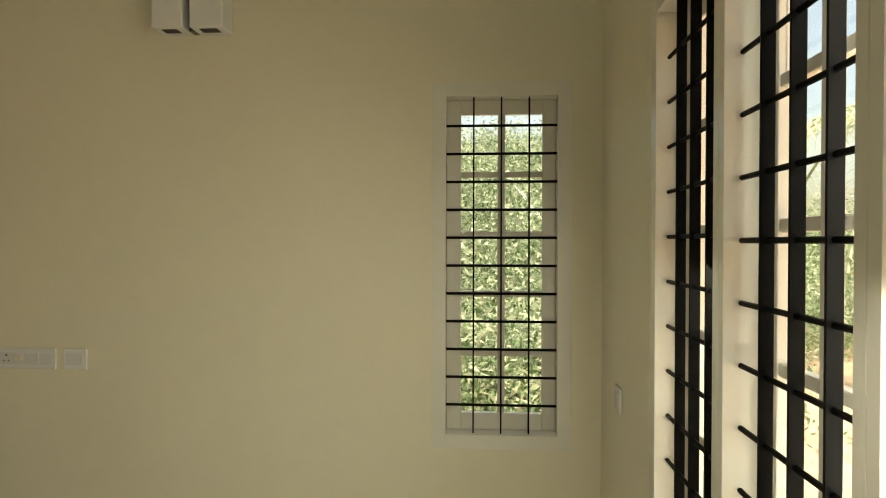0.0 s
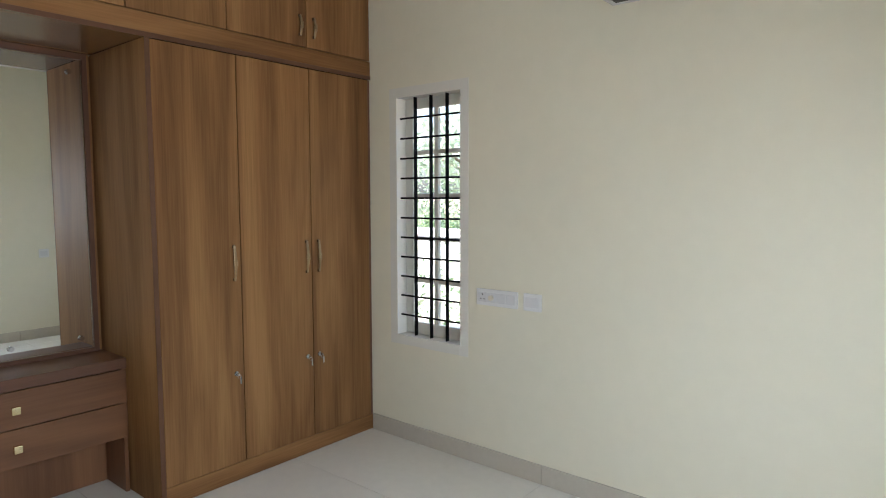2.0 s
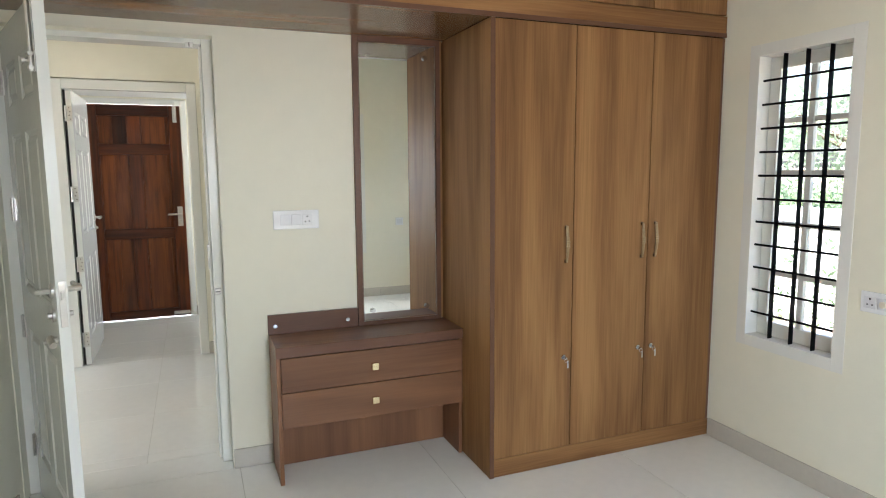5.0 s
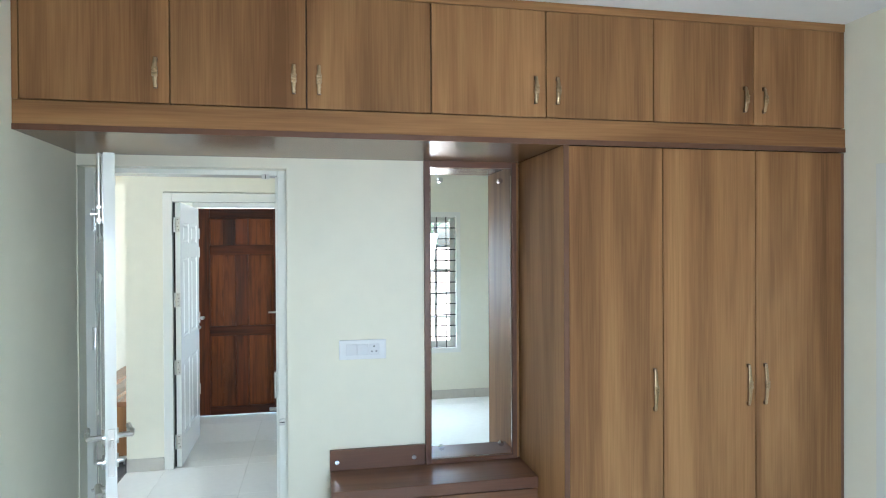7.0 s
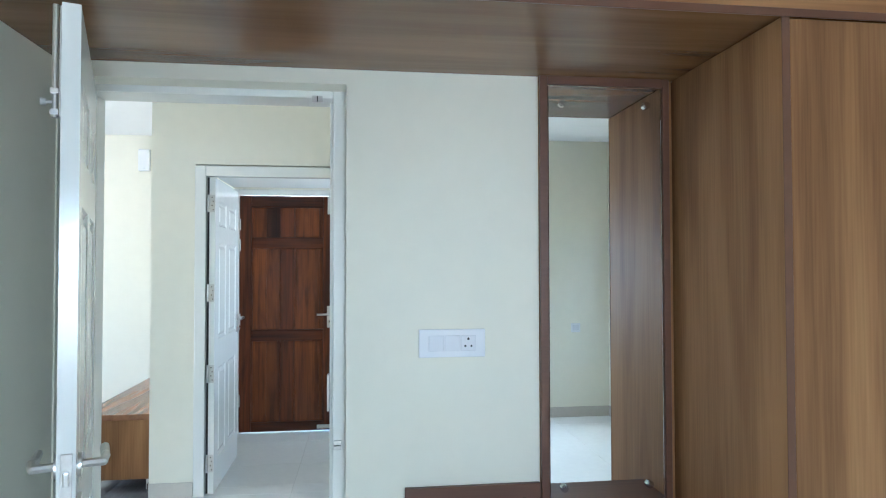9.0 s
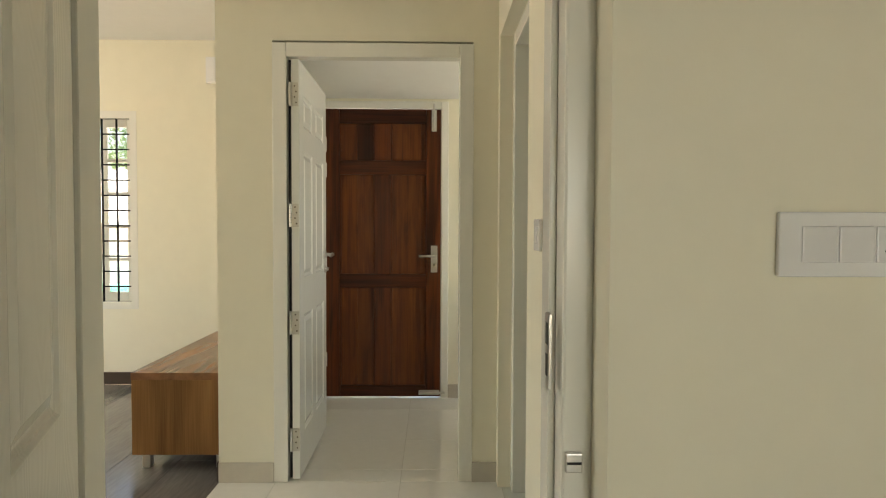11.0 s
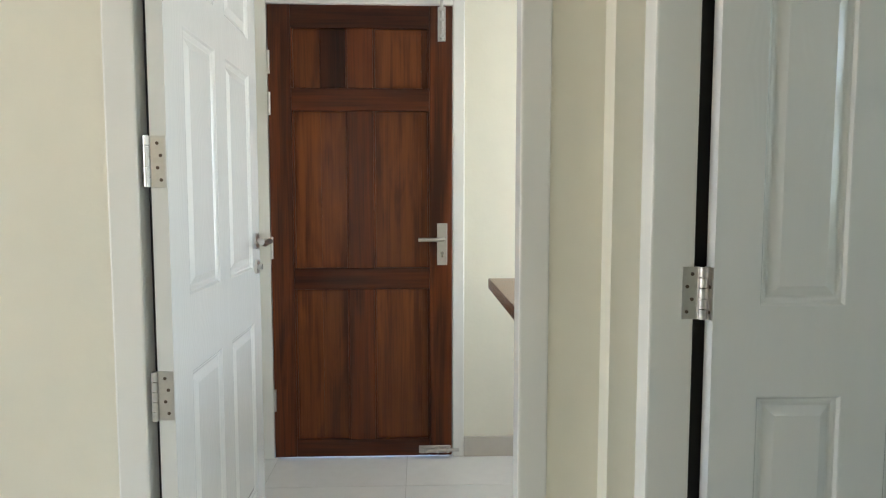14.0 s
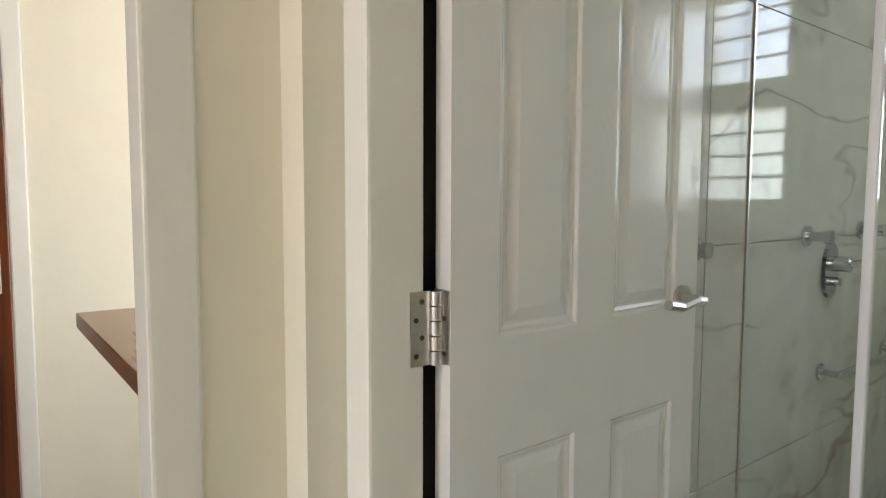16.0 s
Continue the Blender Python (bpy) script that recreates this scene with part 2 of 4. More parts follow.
SKIRT = material("skirting_tile", (0.55, 0.51, 0.44), rough=0.25, spread=0.05, scale=8, piece=0.03)
SKIRT_DARK = material("dark_skirting", (0.05, 0.033, 0.024), rough=0.3, spread=0.15)
PLANK = material("dark_plank_tile", (0.18, 0.165, 0.155), rough=0.17, spread=0.28, scale=4, stretch=(0.5, 4, 1), piece=0.18, rough_spread=0.06)
LAM_V = wood("laminate_upright", (0.148, 0.068, 0.025), (0.345, 0.182, 0.072), 2, rough=0.55, fine=1.9, mid_weight=0.26, figure=(5, 0.5, 0.9), spec=0.16)
LAM_H = wood("laminate_level", (0.148, 0.068, 0.025), (0.345, 0.182, 0.072), 1, rough=0.55, fine=1.9, mid_weight=0.26, figure=(5, 0.5, 0.9), spec=0.16)
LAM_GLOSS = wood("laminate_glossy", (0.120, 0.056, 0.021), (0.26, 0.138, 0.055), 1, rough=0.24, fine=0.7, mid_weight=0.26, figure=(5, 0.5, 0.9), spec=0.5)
LAM_EDGE = material("laminate_edge", (0.115, 0.048, 0.022), rough=0.4, spread=0.12)
LAM_X = wood("laminate_top", (0.150, 0.066, 0.030), (0.30, 0.145, 0.068), 0, rough=0.25, fine=1.3, mid_weight=0.26, figure=(5, 0.5, 0.9), spec=0.5)
LAM_D = wood("laminate_table_level", (0.122, 0.051, 0.024), (0.255, 0.122, 0.056), 1, rough=0.38, fine=1.3, mid_weight=0.26, figure=(5, 0.5, 0.9), spec=0.4)
LAM_DV = wood("laminate_table_upright", (0.122, 0.051, 0.024), (0.255, 0.122, 0.056), 2, rough=0.42, fine=1.3, mid_weight=0.26, figure=(5, 0.5, 0.9), spec=0.4)
LAM_BAND = material("laminate_band", (0.125, 0.054, 0.028), rough=0.4, spread=0.14, scale=10, stretch=(1, 0.2, 4))
LAM_GAP = material("dark_carcass", (0.045, 0.018, 0.009), rough=0.6, spread=0.15)
DARK_BRONZE = material("dark_bronze", (0.16, 0.10, 0.06), rough=0.4, metal=1.0, spread=0.3, scale=40)
TEAK_V = wood("polished_timber_upright", (0.040, 0.0095, 0.0025), (0.135, 0.032, 0.0065), 2, rough=0.34, spec=0.3, knots=0.7, fine=3.2, piece=0.10, mid_weight=0.9, figure=(12, 1.2, 1.2))
TEAK_P = wood("polished_timber_panel", (0.072, 0.0185, 0.0045), (0.170, 0.047, 0.0098), 2, rough=0.34, spec=0.3, knots=0.75, fine=3.4, piece=0.14, mid_weight=1.0, figure=(10, 1.5, 1.8))
TEAK_H = wood("polished_timber_level", (0.026, 0.0066, 0.0024), (0.092, 0.0225, 0.0060), 1, rough=0.34, spec=0.25, knots=0.6, fine=3.0, piece=0.10, mid_weight=0.9, figure=(12, 1.0, 1.0))
TEAK_DARK = wood("dark_heartwood", (0.014, 0.0042, 0.0018), (0.060, 0.0155, 0.0048), 2, rough=0.34, spec=0.25, fine=2.4, mid_weight=0.7)
IRON = material("black_iron_paint", (0.003, 0.003, 0.0034), rough=0.42, spec=0.05, spread=0.3, bump=0.2, bump_scale=90)
STEEL = material("satin_steel", (0.60, 0.58, 0.55), rough=0.28, metal=1.0, spread=0.08, scale=30)
CHROME = material("chrome", (0.62, 0.63, 0.65), rough=0.07, metal=1.0, spread=0.05)
BRONZE = material("antique_bronze", (0.36, 0.26, 0.15), rough=0.36, metal=1.0, spread=0.3, scale=40)
GOLD = material("pale_brass", (0.78, 0.66, 0.40), rough=0.25, metal=1.0, spread=0.08)
SILVER = material("mirror_silver", (0.90, 0.92, 0.91), rough=0.0, metal=1.0, spread=0.0)
PLASTIC = material("white_plastic", (0.80, 0.80, 0.80), rough=0.10, spread=0.015)
IVORY = material("ivory_plastic", (0.74, 0.68, 0.55), rough=0.3, spread=0.02)
PLASTIC_W = material("switch_rocker", (0.72, 0.72, 0.73), rough=0.25, spread=0.015)
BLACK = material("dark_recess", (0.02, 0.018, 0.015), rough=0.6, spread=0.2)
BROWN_METAL = material("brown_bracket", (0.09, 0.06, 0.04), rough=0.4, spread=0.15)
MARBLE = marble("marble_tile", (0.61, 0.615, 0.55), (0.20, 0.135, 0.08))
GLASS = clear_glass("window_glass")
SHOWER = clear_glass("shower_glass", (0.94, 0.97, 0.96))
GREEN = material("grassy_earth", (0.11, 0.15, 0.06), rough=0.95, spread=0.5, scale=1.5, bump=0.5, bump_scale=8)
SOIL = material("red_soil", (0.40, 0.29, 0.21), rough=0.95, spread=0.35, scale=1.5, bump=0.5, bump_scale=8)
LEAF = material("leaf_green", (0.12, 0.20, 0.10), rough=0.5, spread=0.5, scale=1.2)
LEAF_B = material("leaf_yellow_green", (0.37, 0.43, 0.31), rough=0.5, spread=0.4, scale=1.2)

def thin_leaf(m):
    """Lets part of the light through the blade, as leaves do."""
    nt = m.node_tree
    b = nt.nodes["Principled BSDF"]
    tl, mx = nt.nodes.new("ShaderNodeBsdfTranslucent"), nt.nodes.new("ShaderNodeMixShader")
    nt.links.new(b.inputs["Base Color"].links[0].from_socket, tl.inputs["Color"])
    mx.inputs["Fac"].default_value = 0.42
    nt.links.new(b.outputs["BSDF"], mx.inputs[1])
    nt.links.new(tl.outputs["BSDF"], mx.inputs[2])
    nt.links.new(mx.outputs["Shader"], nt.nodes["Material Output"].inputs["Surface"])


thin_leaf(LEAF)
thin_leaf(LEAF_B)
# neighbour's panes lightened to grey: outdoor glare put into the colour
HOUSE_PANE = material("glare_pale_pane", (0.30, 0.32, 0.33), rough=0.3, spread=0.1)
BARK = material("bark", (0.16, 0.12, 0.09), rough=0.9, spread=0.3, bump=0.6, bump_scale=30)
RENDERED = material("outside_render", (0.82, 0.82, 0.80), rough=0.8, spread=0.05)
ROOFTILE = material("pale_roof", (0.76, 0.75, 0.73), rough=0.8, spread=0.12, scale=3)
PALE_BLUE = material("green_sheet", (0.10, 0.42, 0.34), rough=0.5, spread=0.2)


# ---- mesh helpers ----
WORLDS = {}


def box(bm, x0, x1, y0, y1, z0, z1):
    vs = [bm.verts.new((x, y, z)) for x in (x0, x1) for y in (y0, y1) for z in (z0, z1)]
    for f in ((0, 1, 3, 2), (4, 6, 7, 5), (0, 4, 5, 1), (2, 3, 7, 6), (0, 2, 6, 4), (1, 5, 7, 3)):
        bm.faces.new([vs[i] for i in f])
    return vs


def block(x0, x1, y0, y1, z0, z1, bevel=0.0, segments=2):
    bm = bmesh.new()
    box(bm, x0, x1, y0, y1, z0, z1)
    if bevel:
        bmesh.ops.bevel(bm, geom=bm.edges[:], offset=bevel, segments=segments, affect="EDGES", profile=0.6)
    return bm


def rod(bm, p, q, r, seg=10, r2=None):
    p, q = Vector(p), Vector(q)
    m = Matrix.Translation((p + q) / 2) @ (q - p).to_track_quat("Z", "Y").to_matrix().to_4x4()
    bmesh.ops.create_cone(bm, cap_ends=True, segments=seg, radius1=r, radius2=r if r2 is None else r2, depth=(q - p).length, matrix=m)
    return bm


def rods(*parts, seg=10):
    bm = bmesh.new()
    for p, q, r in parts:
        rod(bm, p, q, r, seg)
    return bm


def sweep(points, r, seg=8, flat=1.0):
    """A bent bar: a tube through the points with round joints."""
    bm = bmesh.new()
    for a, b in zip(points, points[1:]):
        rod(bm, a, b, r, seg)
    for a in points[1:-1]:
        bmesh.ops.create_uvsphere(bm, u_segments=seg, v_segments=6, radius=r, matrix=Matrix.Translation(a))
    return bm


def mesh_of(name, bm, mat, smooth=False):
    me = bpy.data.meshes.new(name)
    bmesh.ops.recalc_face_normals(bm, faces=bm.faces[:])
    bm.to_mesh(me)
    bm.free()
    me.materials.append(mat)
    if smooth:
        me.polygons.foreach_set("use_smooth", [True] * len(me.polygons))
        me.set_sharp_from_angle(angle=radians(35))
    return me


def part(name, bm, mat, parent, label="", smooth=False, world_space=True):
    """Links a bmesh as one mesh object under a thing or under a part."""
    if world_space:
        bm.transform(WORLDS[parent.name].inverted())
    ob = new(name, mesh_of(name, bm, mat, smooth))
    ob.parent = parent
    WORLDS[ob.name] = WORLDS[parent.name].copy()
    return tagged(ob, label)


def thing(name, m, label, category, group="", kind=""):
    ob = new(name)
    ob.empty_display_size = 0.1
    m = m if isinstance(m, Matrix) else Matrix.Translation(m)
    ob.matrix_basis = m
    WORLDS[ob.name] = m.copy()
    return tagged(ob, label, category, group, kind)


def solid(name, bm, mat, label, category="", kind="structure", smooth=False):
    ob = new(name, mesh_of(name, bm, mat, smooth))
    WORLDS[ob.name] = Matrix.Identity(4)
    return tagged(ob, label, category, "", kind)


def wall_boxes(axis, a0, a1, u0, u1, z0, z1, holes):
    """A wall of thickness a0..a1 on one axis, running u0..u1, with holes (u0, u1, z0, z1) cut through it."""
    bm = bmesh.new()
    us = sorted({u0, u1, *[h[0] for h in holes], *[h[1] for h in holes]})
    for p, q in zip(us, us[1:]):
        zs = [z0]
        for h in sorted((h for h in holes if h[0] <= p + 1e-6 and h[1] >= q - 1e-6), key=lambda h: h[2]):
            zs += [h[2], h[3]]
        zs.append(z1)
        for lo, hi in zip(zs[::2], zs[1::2]):
            if hi - lo > 1e-4:
                if axis == "x":
                    box(bm, a0, a1, p, q, lo, hi)
                else:
                    box(bm, p, q, a0, a1, lo, hi)
    bmesh.ops.remove_doubles(bm, verts=bm.verts[:], dist=0.00001)
    return bm


# ---- the place in numbers ----
WX, NY, EX, SY = -3.96, 3.162, -0.13, -0.11      # bedroom wall faces: west, north, east, south
CZ = 2.635                                       # ceiling
D2X = -6.07                                      # wall with the second door
CN = 0.82                                        # corridor's north wall
LN = -0.505                                      # living room's north wall
LX = -7.95                                       # living room's west wall
PX = -7.56                                       # passage's end wall
BX = -6.03                                       # bathroom's tiled wall
WIN_Z0, WIN_Z1 = 0.61, 1.95
EAST_Z0, EAST_Z1 = 0.556, 1.984
BATH_COLS, BATH_ROWS = ((-5.56, -5.14), (-5.02, -4.60)), ((1.20, 1.60), (1.73, 2.15))

# walls
FR = 0.055
solid("wall_north", wall_boxes("y", NY, NY + 0.2, -4.18, 0.07, 0, CZ, [(-3.176 - FR, -2.720 + FR, WIN_Z0 - FR, WIN_Z1 + FR), (-0.741 - FR, -0.301 + FR, WIN_Z0 - FR, WIN_Z1 + FR)]), WALL, "cream painted bedroom wall with two narrow windows", "wall")
solid("wall_east", wall_boxes("x", EX, EX + 0.2, SY - 0.2, NY, 0, CZ, [(0.952, 2.387 + 0.05, EAST_Z0 - FR, EAST_Z1 + FR)]), WALL, "cream painted bedroom wall with grilled windows in a row", "wall")
solid("wall_south", wall_boxes("y", SY - 0.2, SY, -4.18, EX, 0, CZ, []), WALL, "plain cream painted bedroom wall", "wall")
solid("wall_west", wall_boxes("x", WX - 0.22, WX, SY, NY, 0, CZ, [(-0.105, 0.757, 0, 2.028)]), WALL, "cream painted wall with the bedroom doorway", "wall")
solid("wall_corridor", wall_boxes("y", CN, CN + 0.16, -6.07, -4.18, 0, CZ, [(-6.0, -5.135, 0, 2.10)]), WALL, "cream painted corridor wall with the bathroom doorway", "wall")
solid("wall_passage", wall_boxes("x", D2X - 0.15, D2X, LN, 0.98, 0, CZ, [(-0.24, 0.70, 0, 2.09)]), WALL, "cream painted wall with a white panelled door", "wall")
solid("wall_bath_west", wall_boxes("x", D2X - 0.15, BX - 0.012, 0.98, 3.5, 0, CZ, []), WALL, "wall behind the bathroom tiles", "wall")
solid("wall_bath_north", wall_boxes("y", 3.3, 3.5, BX - 0.012, -4.18, 0, CZ, [(a, b, c, d) for a, b in BATH_COLS for c, d in BATH_ROWS]), WALL, "plain bathroom wall with a small barred window", "wall")
solid("wall_bath_east", wall_boxes("x", -4.30, -4.18, 0.98, 3.3, 0, CZ, []), WALL, "plain bathroom side wall", "wall")
solid("wall_passage_end", wall_boxes("x", PX - 0.15, PX, -0.30, 2.0, 0, CZ, [(-0.30, 0.622, 0, 2.10)]), WALL, "cream painted end wall with a timber door", "wall")
# the opening is made up, cut out of view to hold the fill lamp
solid("wall_passage_north", wall_boxes("y", 2.0, 2.15, PX - 0.15, D2X - 0.15, 0, CZ, [(-7.36, -6.44, 0.69, 1.91)]), WALL, "plain cream passage wall with an unseen opening added for the fill lamp", "wall")
solid("wall_living_north", wall_boxes("y", LN, -0.30, LX - 0.15, D2X - 0.15, 0, CZ, []), WALL, "cream painted wall behind the low cabinet", "wall")
solid("wall_living_west", wall_boxes("x", LX - 0.15, LX, -4.5, LN, 0, CZ, [(-2.254 - 0.044, -1.804 + FR, 0.637 - FR, 2.043 + FR), (-2.792 - FR, -2.342 + 0.044, 0.637 - FR, 2.043 + FR)]), WALL, "cream painted living room wall with grilled windows", "wall")
solid("wall_living_south", wall_boxes("y", -4.65, -4.5, LX - 0.15, -3.96, 0, CZ, [(-7.11, -4.49, 0.64, 2.16)]), WALL, "plain cream living room wall with a wide window opening", "wall")
solid("wall_living_east", wall_boxes("x", -4.18, -3.96, -4.5, SY - 0.2, 0, CZ, []), WALL, "plain cream living room side wall", "wall")
solid("ceiling", block(LX - 0.15, EX + 0.2, -4.65, 3.5, CZ, CZ + 0.15), CEIL, "flat white painted ceiling", "ceiling")
solid("ceiling_passage", block(PX, D2X - 0.15, -0.30, 2.0, 2.125, 2.2), CEIL, "low white painted passage ceiling", "ceiling")
solid("roof_edge", block(LX - 0.7, EX + 0.6, -5.2, 3.9, CZ + 0.154, CZ + 0.28, 0.01), RENDERED, "white rendered roof slab edge", "roof")


# ---- windows ----
def window_unit(name, m, width, side_a, side_b, label, rod_drop=0.0, z0=WIN_Z0, z1=WIN_Z1):
    """A narrow two-by-five pane window with an iron grille. Along x the width, y runs outwards, from the wall's inner face."""
    w = width
    win = thing(name, m, label, "window", "narrow grilled windows", "structure")

    def put(nm, bm, mat, owner=win, lab="", smooth=False):
        return part(nm, bm, mat, owner, lab, smooth, world_space=False)
    e = 0.0004
    put("window_frame", block(-side_a + e, 0, -0.0018, 0.15, z0 - FR + e, z1 + FR - e, 0.0008, 1), WHITE)
    put("window_frame", block(w, w + side_b - e, -0.0018, 0.15, z0 - FR + e, z1 + FR - e, 0.0008, 1), WHITE)
    put("window_frame", block(0, w, -0.0018, 0.15, z1, z1 + FR - e, 0.0008, 1), WHITE)
    put("window_sill", block(0, w, -0.0018, 0.15, z0 - FR + e, z0, 0.0008, 1), WHITE)
    # sash: stiles, rails and glazing bars
    y0, y1 = 0.072, 0.098
    left, right, top, low, mid = 0.058, 0.055, 0.060, 0.070, 0.030
    sash = put("sash", block(0.001, left, y0, y1, z0 + 0.001, z1 - 0.001, 0.004), WHITE)
    put("stile", block(w - right, w - 0.001, y0, y1, z0 + 0.001, z1 - 0.001, 0.004), WHITE, sash)
    put("rail", block(left, w - right, y0, y1, z1 - top, z1 - 0.001, 0.004), WHITE, sash)
    put("rail", block(left, w - right, y0, y1, z0 + 0.001, z0 + low, 0.004), WHITE, sash)
    cx = (left + w - right) / 2
    put("glazing_bar", block(cx - mid / 2, cx + mid / 2, y0 + 0.001, y1 - 0.001, z0 + low, z1 - top, 0.004), WHITE, sash)
    step = (z1 - top - z0 - low) / 5
    for i in range(1, 5):
        z = z0 + low + step * i
        put("glazing_bar", block(left, w - right, y0 + 0.003, y1 - 0.003, z - 0.0125, z + 0.0125, 0.004), WHITE, sash)
    for i in range(5):
        za = z0 + low + step * i + (0.0125 if i else 0)
        zb = z0 + low + step * (i + 1) - (0.0125 if i < 4 else 0)
        for xa, xb in ((left, cx - mid / 2), (cx + mid / 2, w - right)):
            pane = put("pane", block(xa, xb, 0.084, 0.087, za, zb), GLASS)
            pane.visible_shadow = False
    for i in range(1, 4):
        x = w * i / 4
        put("grille_bar", block(x - 0.003, x + 0.003, 0.020, 0.045, z0 + 0.0005, z1 - 0.0005, 0.001, 1), IRON)
    for i in range(1, 12):
        z = z0 + (z1 - z0) * i / 12 - rod_drop
        put("grille_rod", rods(((0.0005, 0.0325, z), (w - 0.0005, 0.0325, z), 0.0055), seg=8), IRON, smooth=True)
    return win


LAB = "narrow white-framed window of ten panes behind a black iron grille"
window_unit("window_1", Matrix.Translation((-3.176, NY, 0)), 0.456, FR, FR, LAB + ", beside the wardrobe")
window_unit("window_2", Matrix.Translation((-0.741, NY, 0)), 0.44, FR, FR, LAB + ", near the room's corner")
for i in range(3):
    window_unit("window_%d" % (3 + i), Matrix.Translation((EX, 2.387 - 0.48 * i, 0)) @ pose(0, 0, 0, 0, 0, -90), 0.425, 0.05 if i == 0 else 0.0275, 0.0275 if i < 2 else 0.05, LAB + ", one of a row", 0.011 if i else 0.0, EAST_Z0, EAST_Z1)
window_unit("window_6", Matrix.Translation((LX, -2.254, 0)) @ pose(0, 0, 0, 0, 0, 90), 0.45, 0.044, FR, LAB + ", in the living room", 0.0, 0.637, 2.043)
window_unit("window_7", Matrix.Translation((LX, -2.792, 0)) @ pose(0, 0, 0, 0, 0, 90), 0.45, FR, 0.044, LAB + ", in the living room", 0.0, 0.637, 2.043)


# ---- doors ----
def door_frame(name, m, width, height, depth, face, label, stops=True):
    """A door frame round an opening 0..width, 0..height; the jambs stand outside of it, face wide, y from 0 to depth."""
    fr = thing(name, m, label, "door frame", "", "structure")
    e = -0.004
    part("jamb", block(-face + e, 0, 0, depth, 0, height + face - e, 0.005), WHITE, fr, world_space=False)
    part("jamb", block(width, width + face - e, 0, depth, 0, height + face - e, 0.005), WHITE, fr, world_space=False)
    part("head", block(0, width, 0, depth, height, height + face - e, 0.005), WHITE, fr, world_space=False)
    # the stop against which the leaf closes
    if stops:
        part("door_stop", block(0, 0.012, depth * 0.45, depth - 0.004, 0, height, 0.003), WHITE, fr, world_space=False)
        part("door_stop", block(width - 0.012, width, depth * 0.45, depth - 0.004, 0, height, 0.003), WHITE, fr, world_space=False)
    return fr


def panelled(w, h, t, us, zs, cells, profile):
    """A door slab with shaped panels on both faces. us, zs: grid lines; cells: panel cells; profile: (inset, depth) steps."""
    bm = bmesh.new()
    for side in (0, 1):
        y0, s = (0.0, 1.0) if side == 0 else (t, -1.0)
        for i, (ua, ub) in enumerate(zip(us, us[1:])):
            for j, (za, zb) in enumerate(zip(zs, zs[1:])):
                ring = [bm.verts.new(p) for p in ((ua, y0, za), (ub, y0, za), (ub, y0, zb), (ua, y0, zb))]
                if (i, j) not in cells:
                    bm.faces.new(ring)
                    continue
                for inset, depth in profile:
                    y = y0 + s * depth
                    inner = [bm.verts.new(p) for p in ((ua + inset, y, za + inset), (ub - inset, y, za + inset), (ub - inset, y, zb - inset), (ua + inset, y, zb - inset))]
                    for k in range(4):
                        bm.faces.new((ring[k], ring[(k + 1) % 4], inner[(k + 1) % 4], inner[k]))
                    ring = inner
                bm.faces.new(ring)
    for a, b in (((0, 0), (w, 0)), ((w, 0), (w, h)), ((w, h), (0, h)), ((0, h), (0, 0))):
        bm.faces.new([bm.verts.new(p) for p in ((a[0], 0, a[1]), (b[0], 0, b[1]), (b[0], t, b[1]), (a[0], t, a[1]))])
    bmesh.ops.remove_doubles(bm, verts=bm.verts[:], dist=0.0005)
    return bm


MOULDED = ((0.003, 0.0005), (0.008, 0.0055), (0.012, 0.0060), (0.018, 0.0090), (0.022, 0.0090), (0.042, 0.0015))


def lever_set(door, x, z, t, towards, mat=STEEL, keyed=True):
    """A lever handle on a round rose, and a keyhole rose under it, on each face."""
    for y, s in ((0.0, -1.0), (t, 1.0)):
        rose = part("handle_rose", rods(((x, y, z), (x, y + s * 0.008, z), 0.026), seg=20), mat, door, smooth=True, world_space=False)
        part("door_handle", sweep([(x, y + s * 0.006, z), (x, y + s * 0.048, z), (x + towards * 0.03, y + s * 0.052, z + 0.004), (x + towards * 0.075, y + s * 0.050, z - 0.004), (x + towards * 0.115, y + s * 0.048, z + 0.003)], 0.0095), mat, rose, "satin steel lever", True, False)
        if not keyed:
            continue
        part("key_rose", rods(((x, y, z - 0.085), (x, y + s * 0.008, z - 0.085), 0.024), seg=20), mat, door, smooth=True, world_space=False)
        part("key_cylinder", rods(((x, y + s * 0.006, z - 0.085), (x, y + s * 0.022, z - 0.085), 0.010), seg=14), mat, door, smooth=True, world_space=False)


def white_leaf(name, m, w, h, label, hinge_side=0.0):
    """A white six-panel moulded door leaf, from its hinge edge at x = 0; its thickness runs along y."""
    t = 0.035
    d = thing(name, m, label, "door", "white panelled doors", "structure")
    a = w * 0.145
    us = [0, a, w / 2 - 0.044, w / 2 + 0.048, w - 0.8 * a, w]
    k = h / 2.02
    zs = [0, 0.20 * k, 0.787 * k, 0.967 * k, 1.60 * k, 1.71 * k, 1.875 * k, h]
    cells = {(i, j) for i in (1, 3) for j in (1, 3, 5)}
    part("leaf", panelled(w, h, t, us, zs, cells, MOULDED), DOORPAINT, d, world_space=False)
    return d


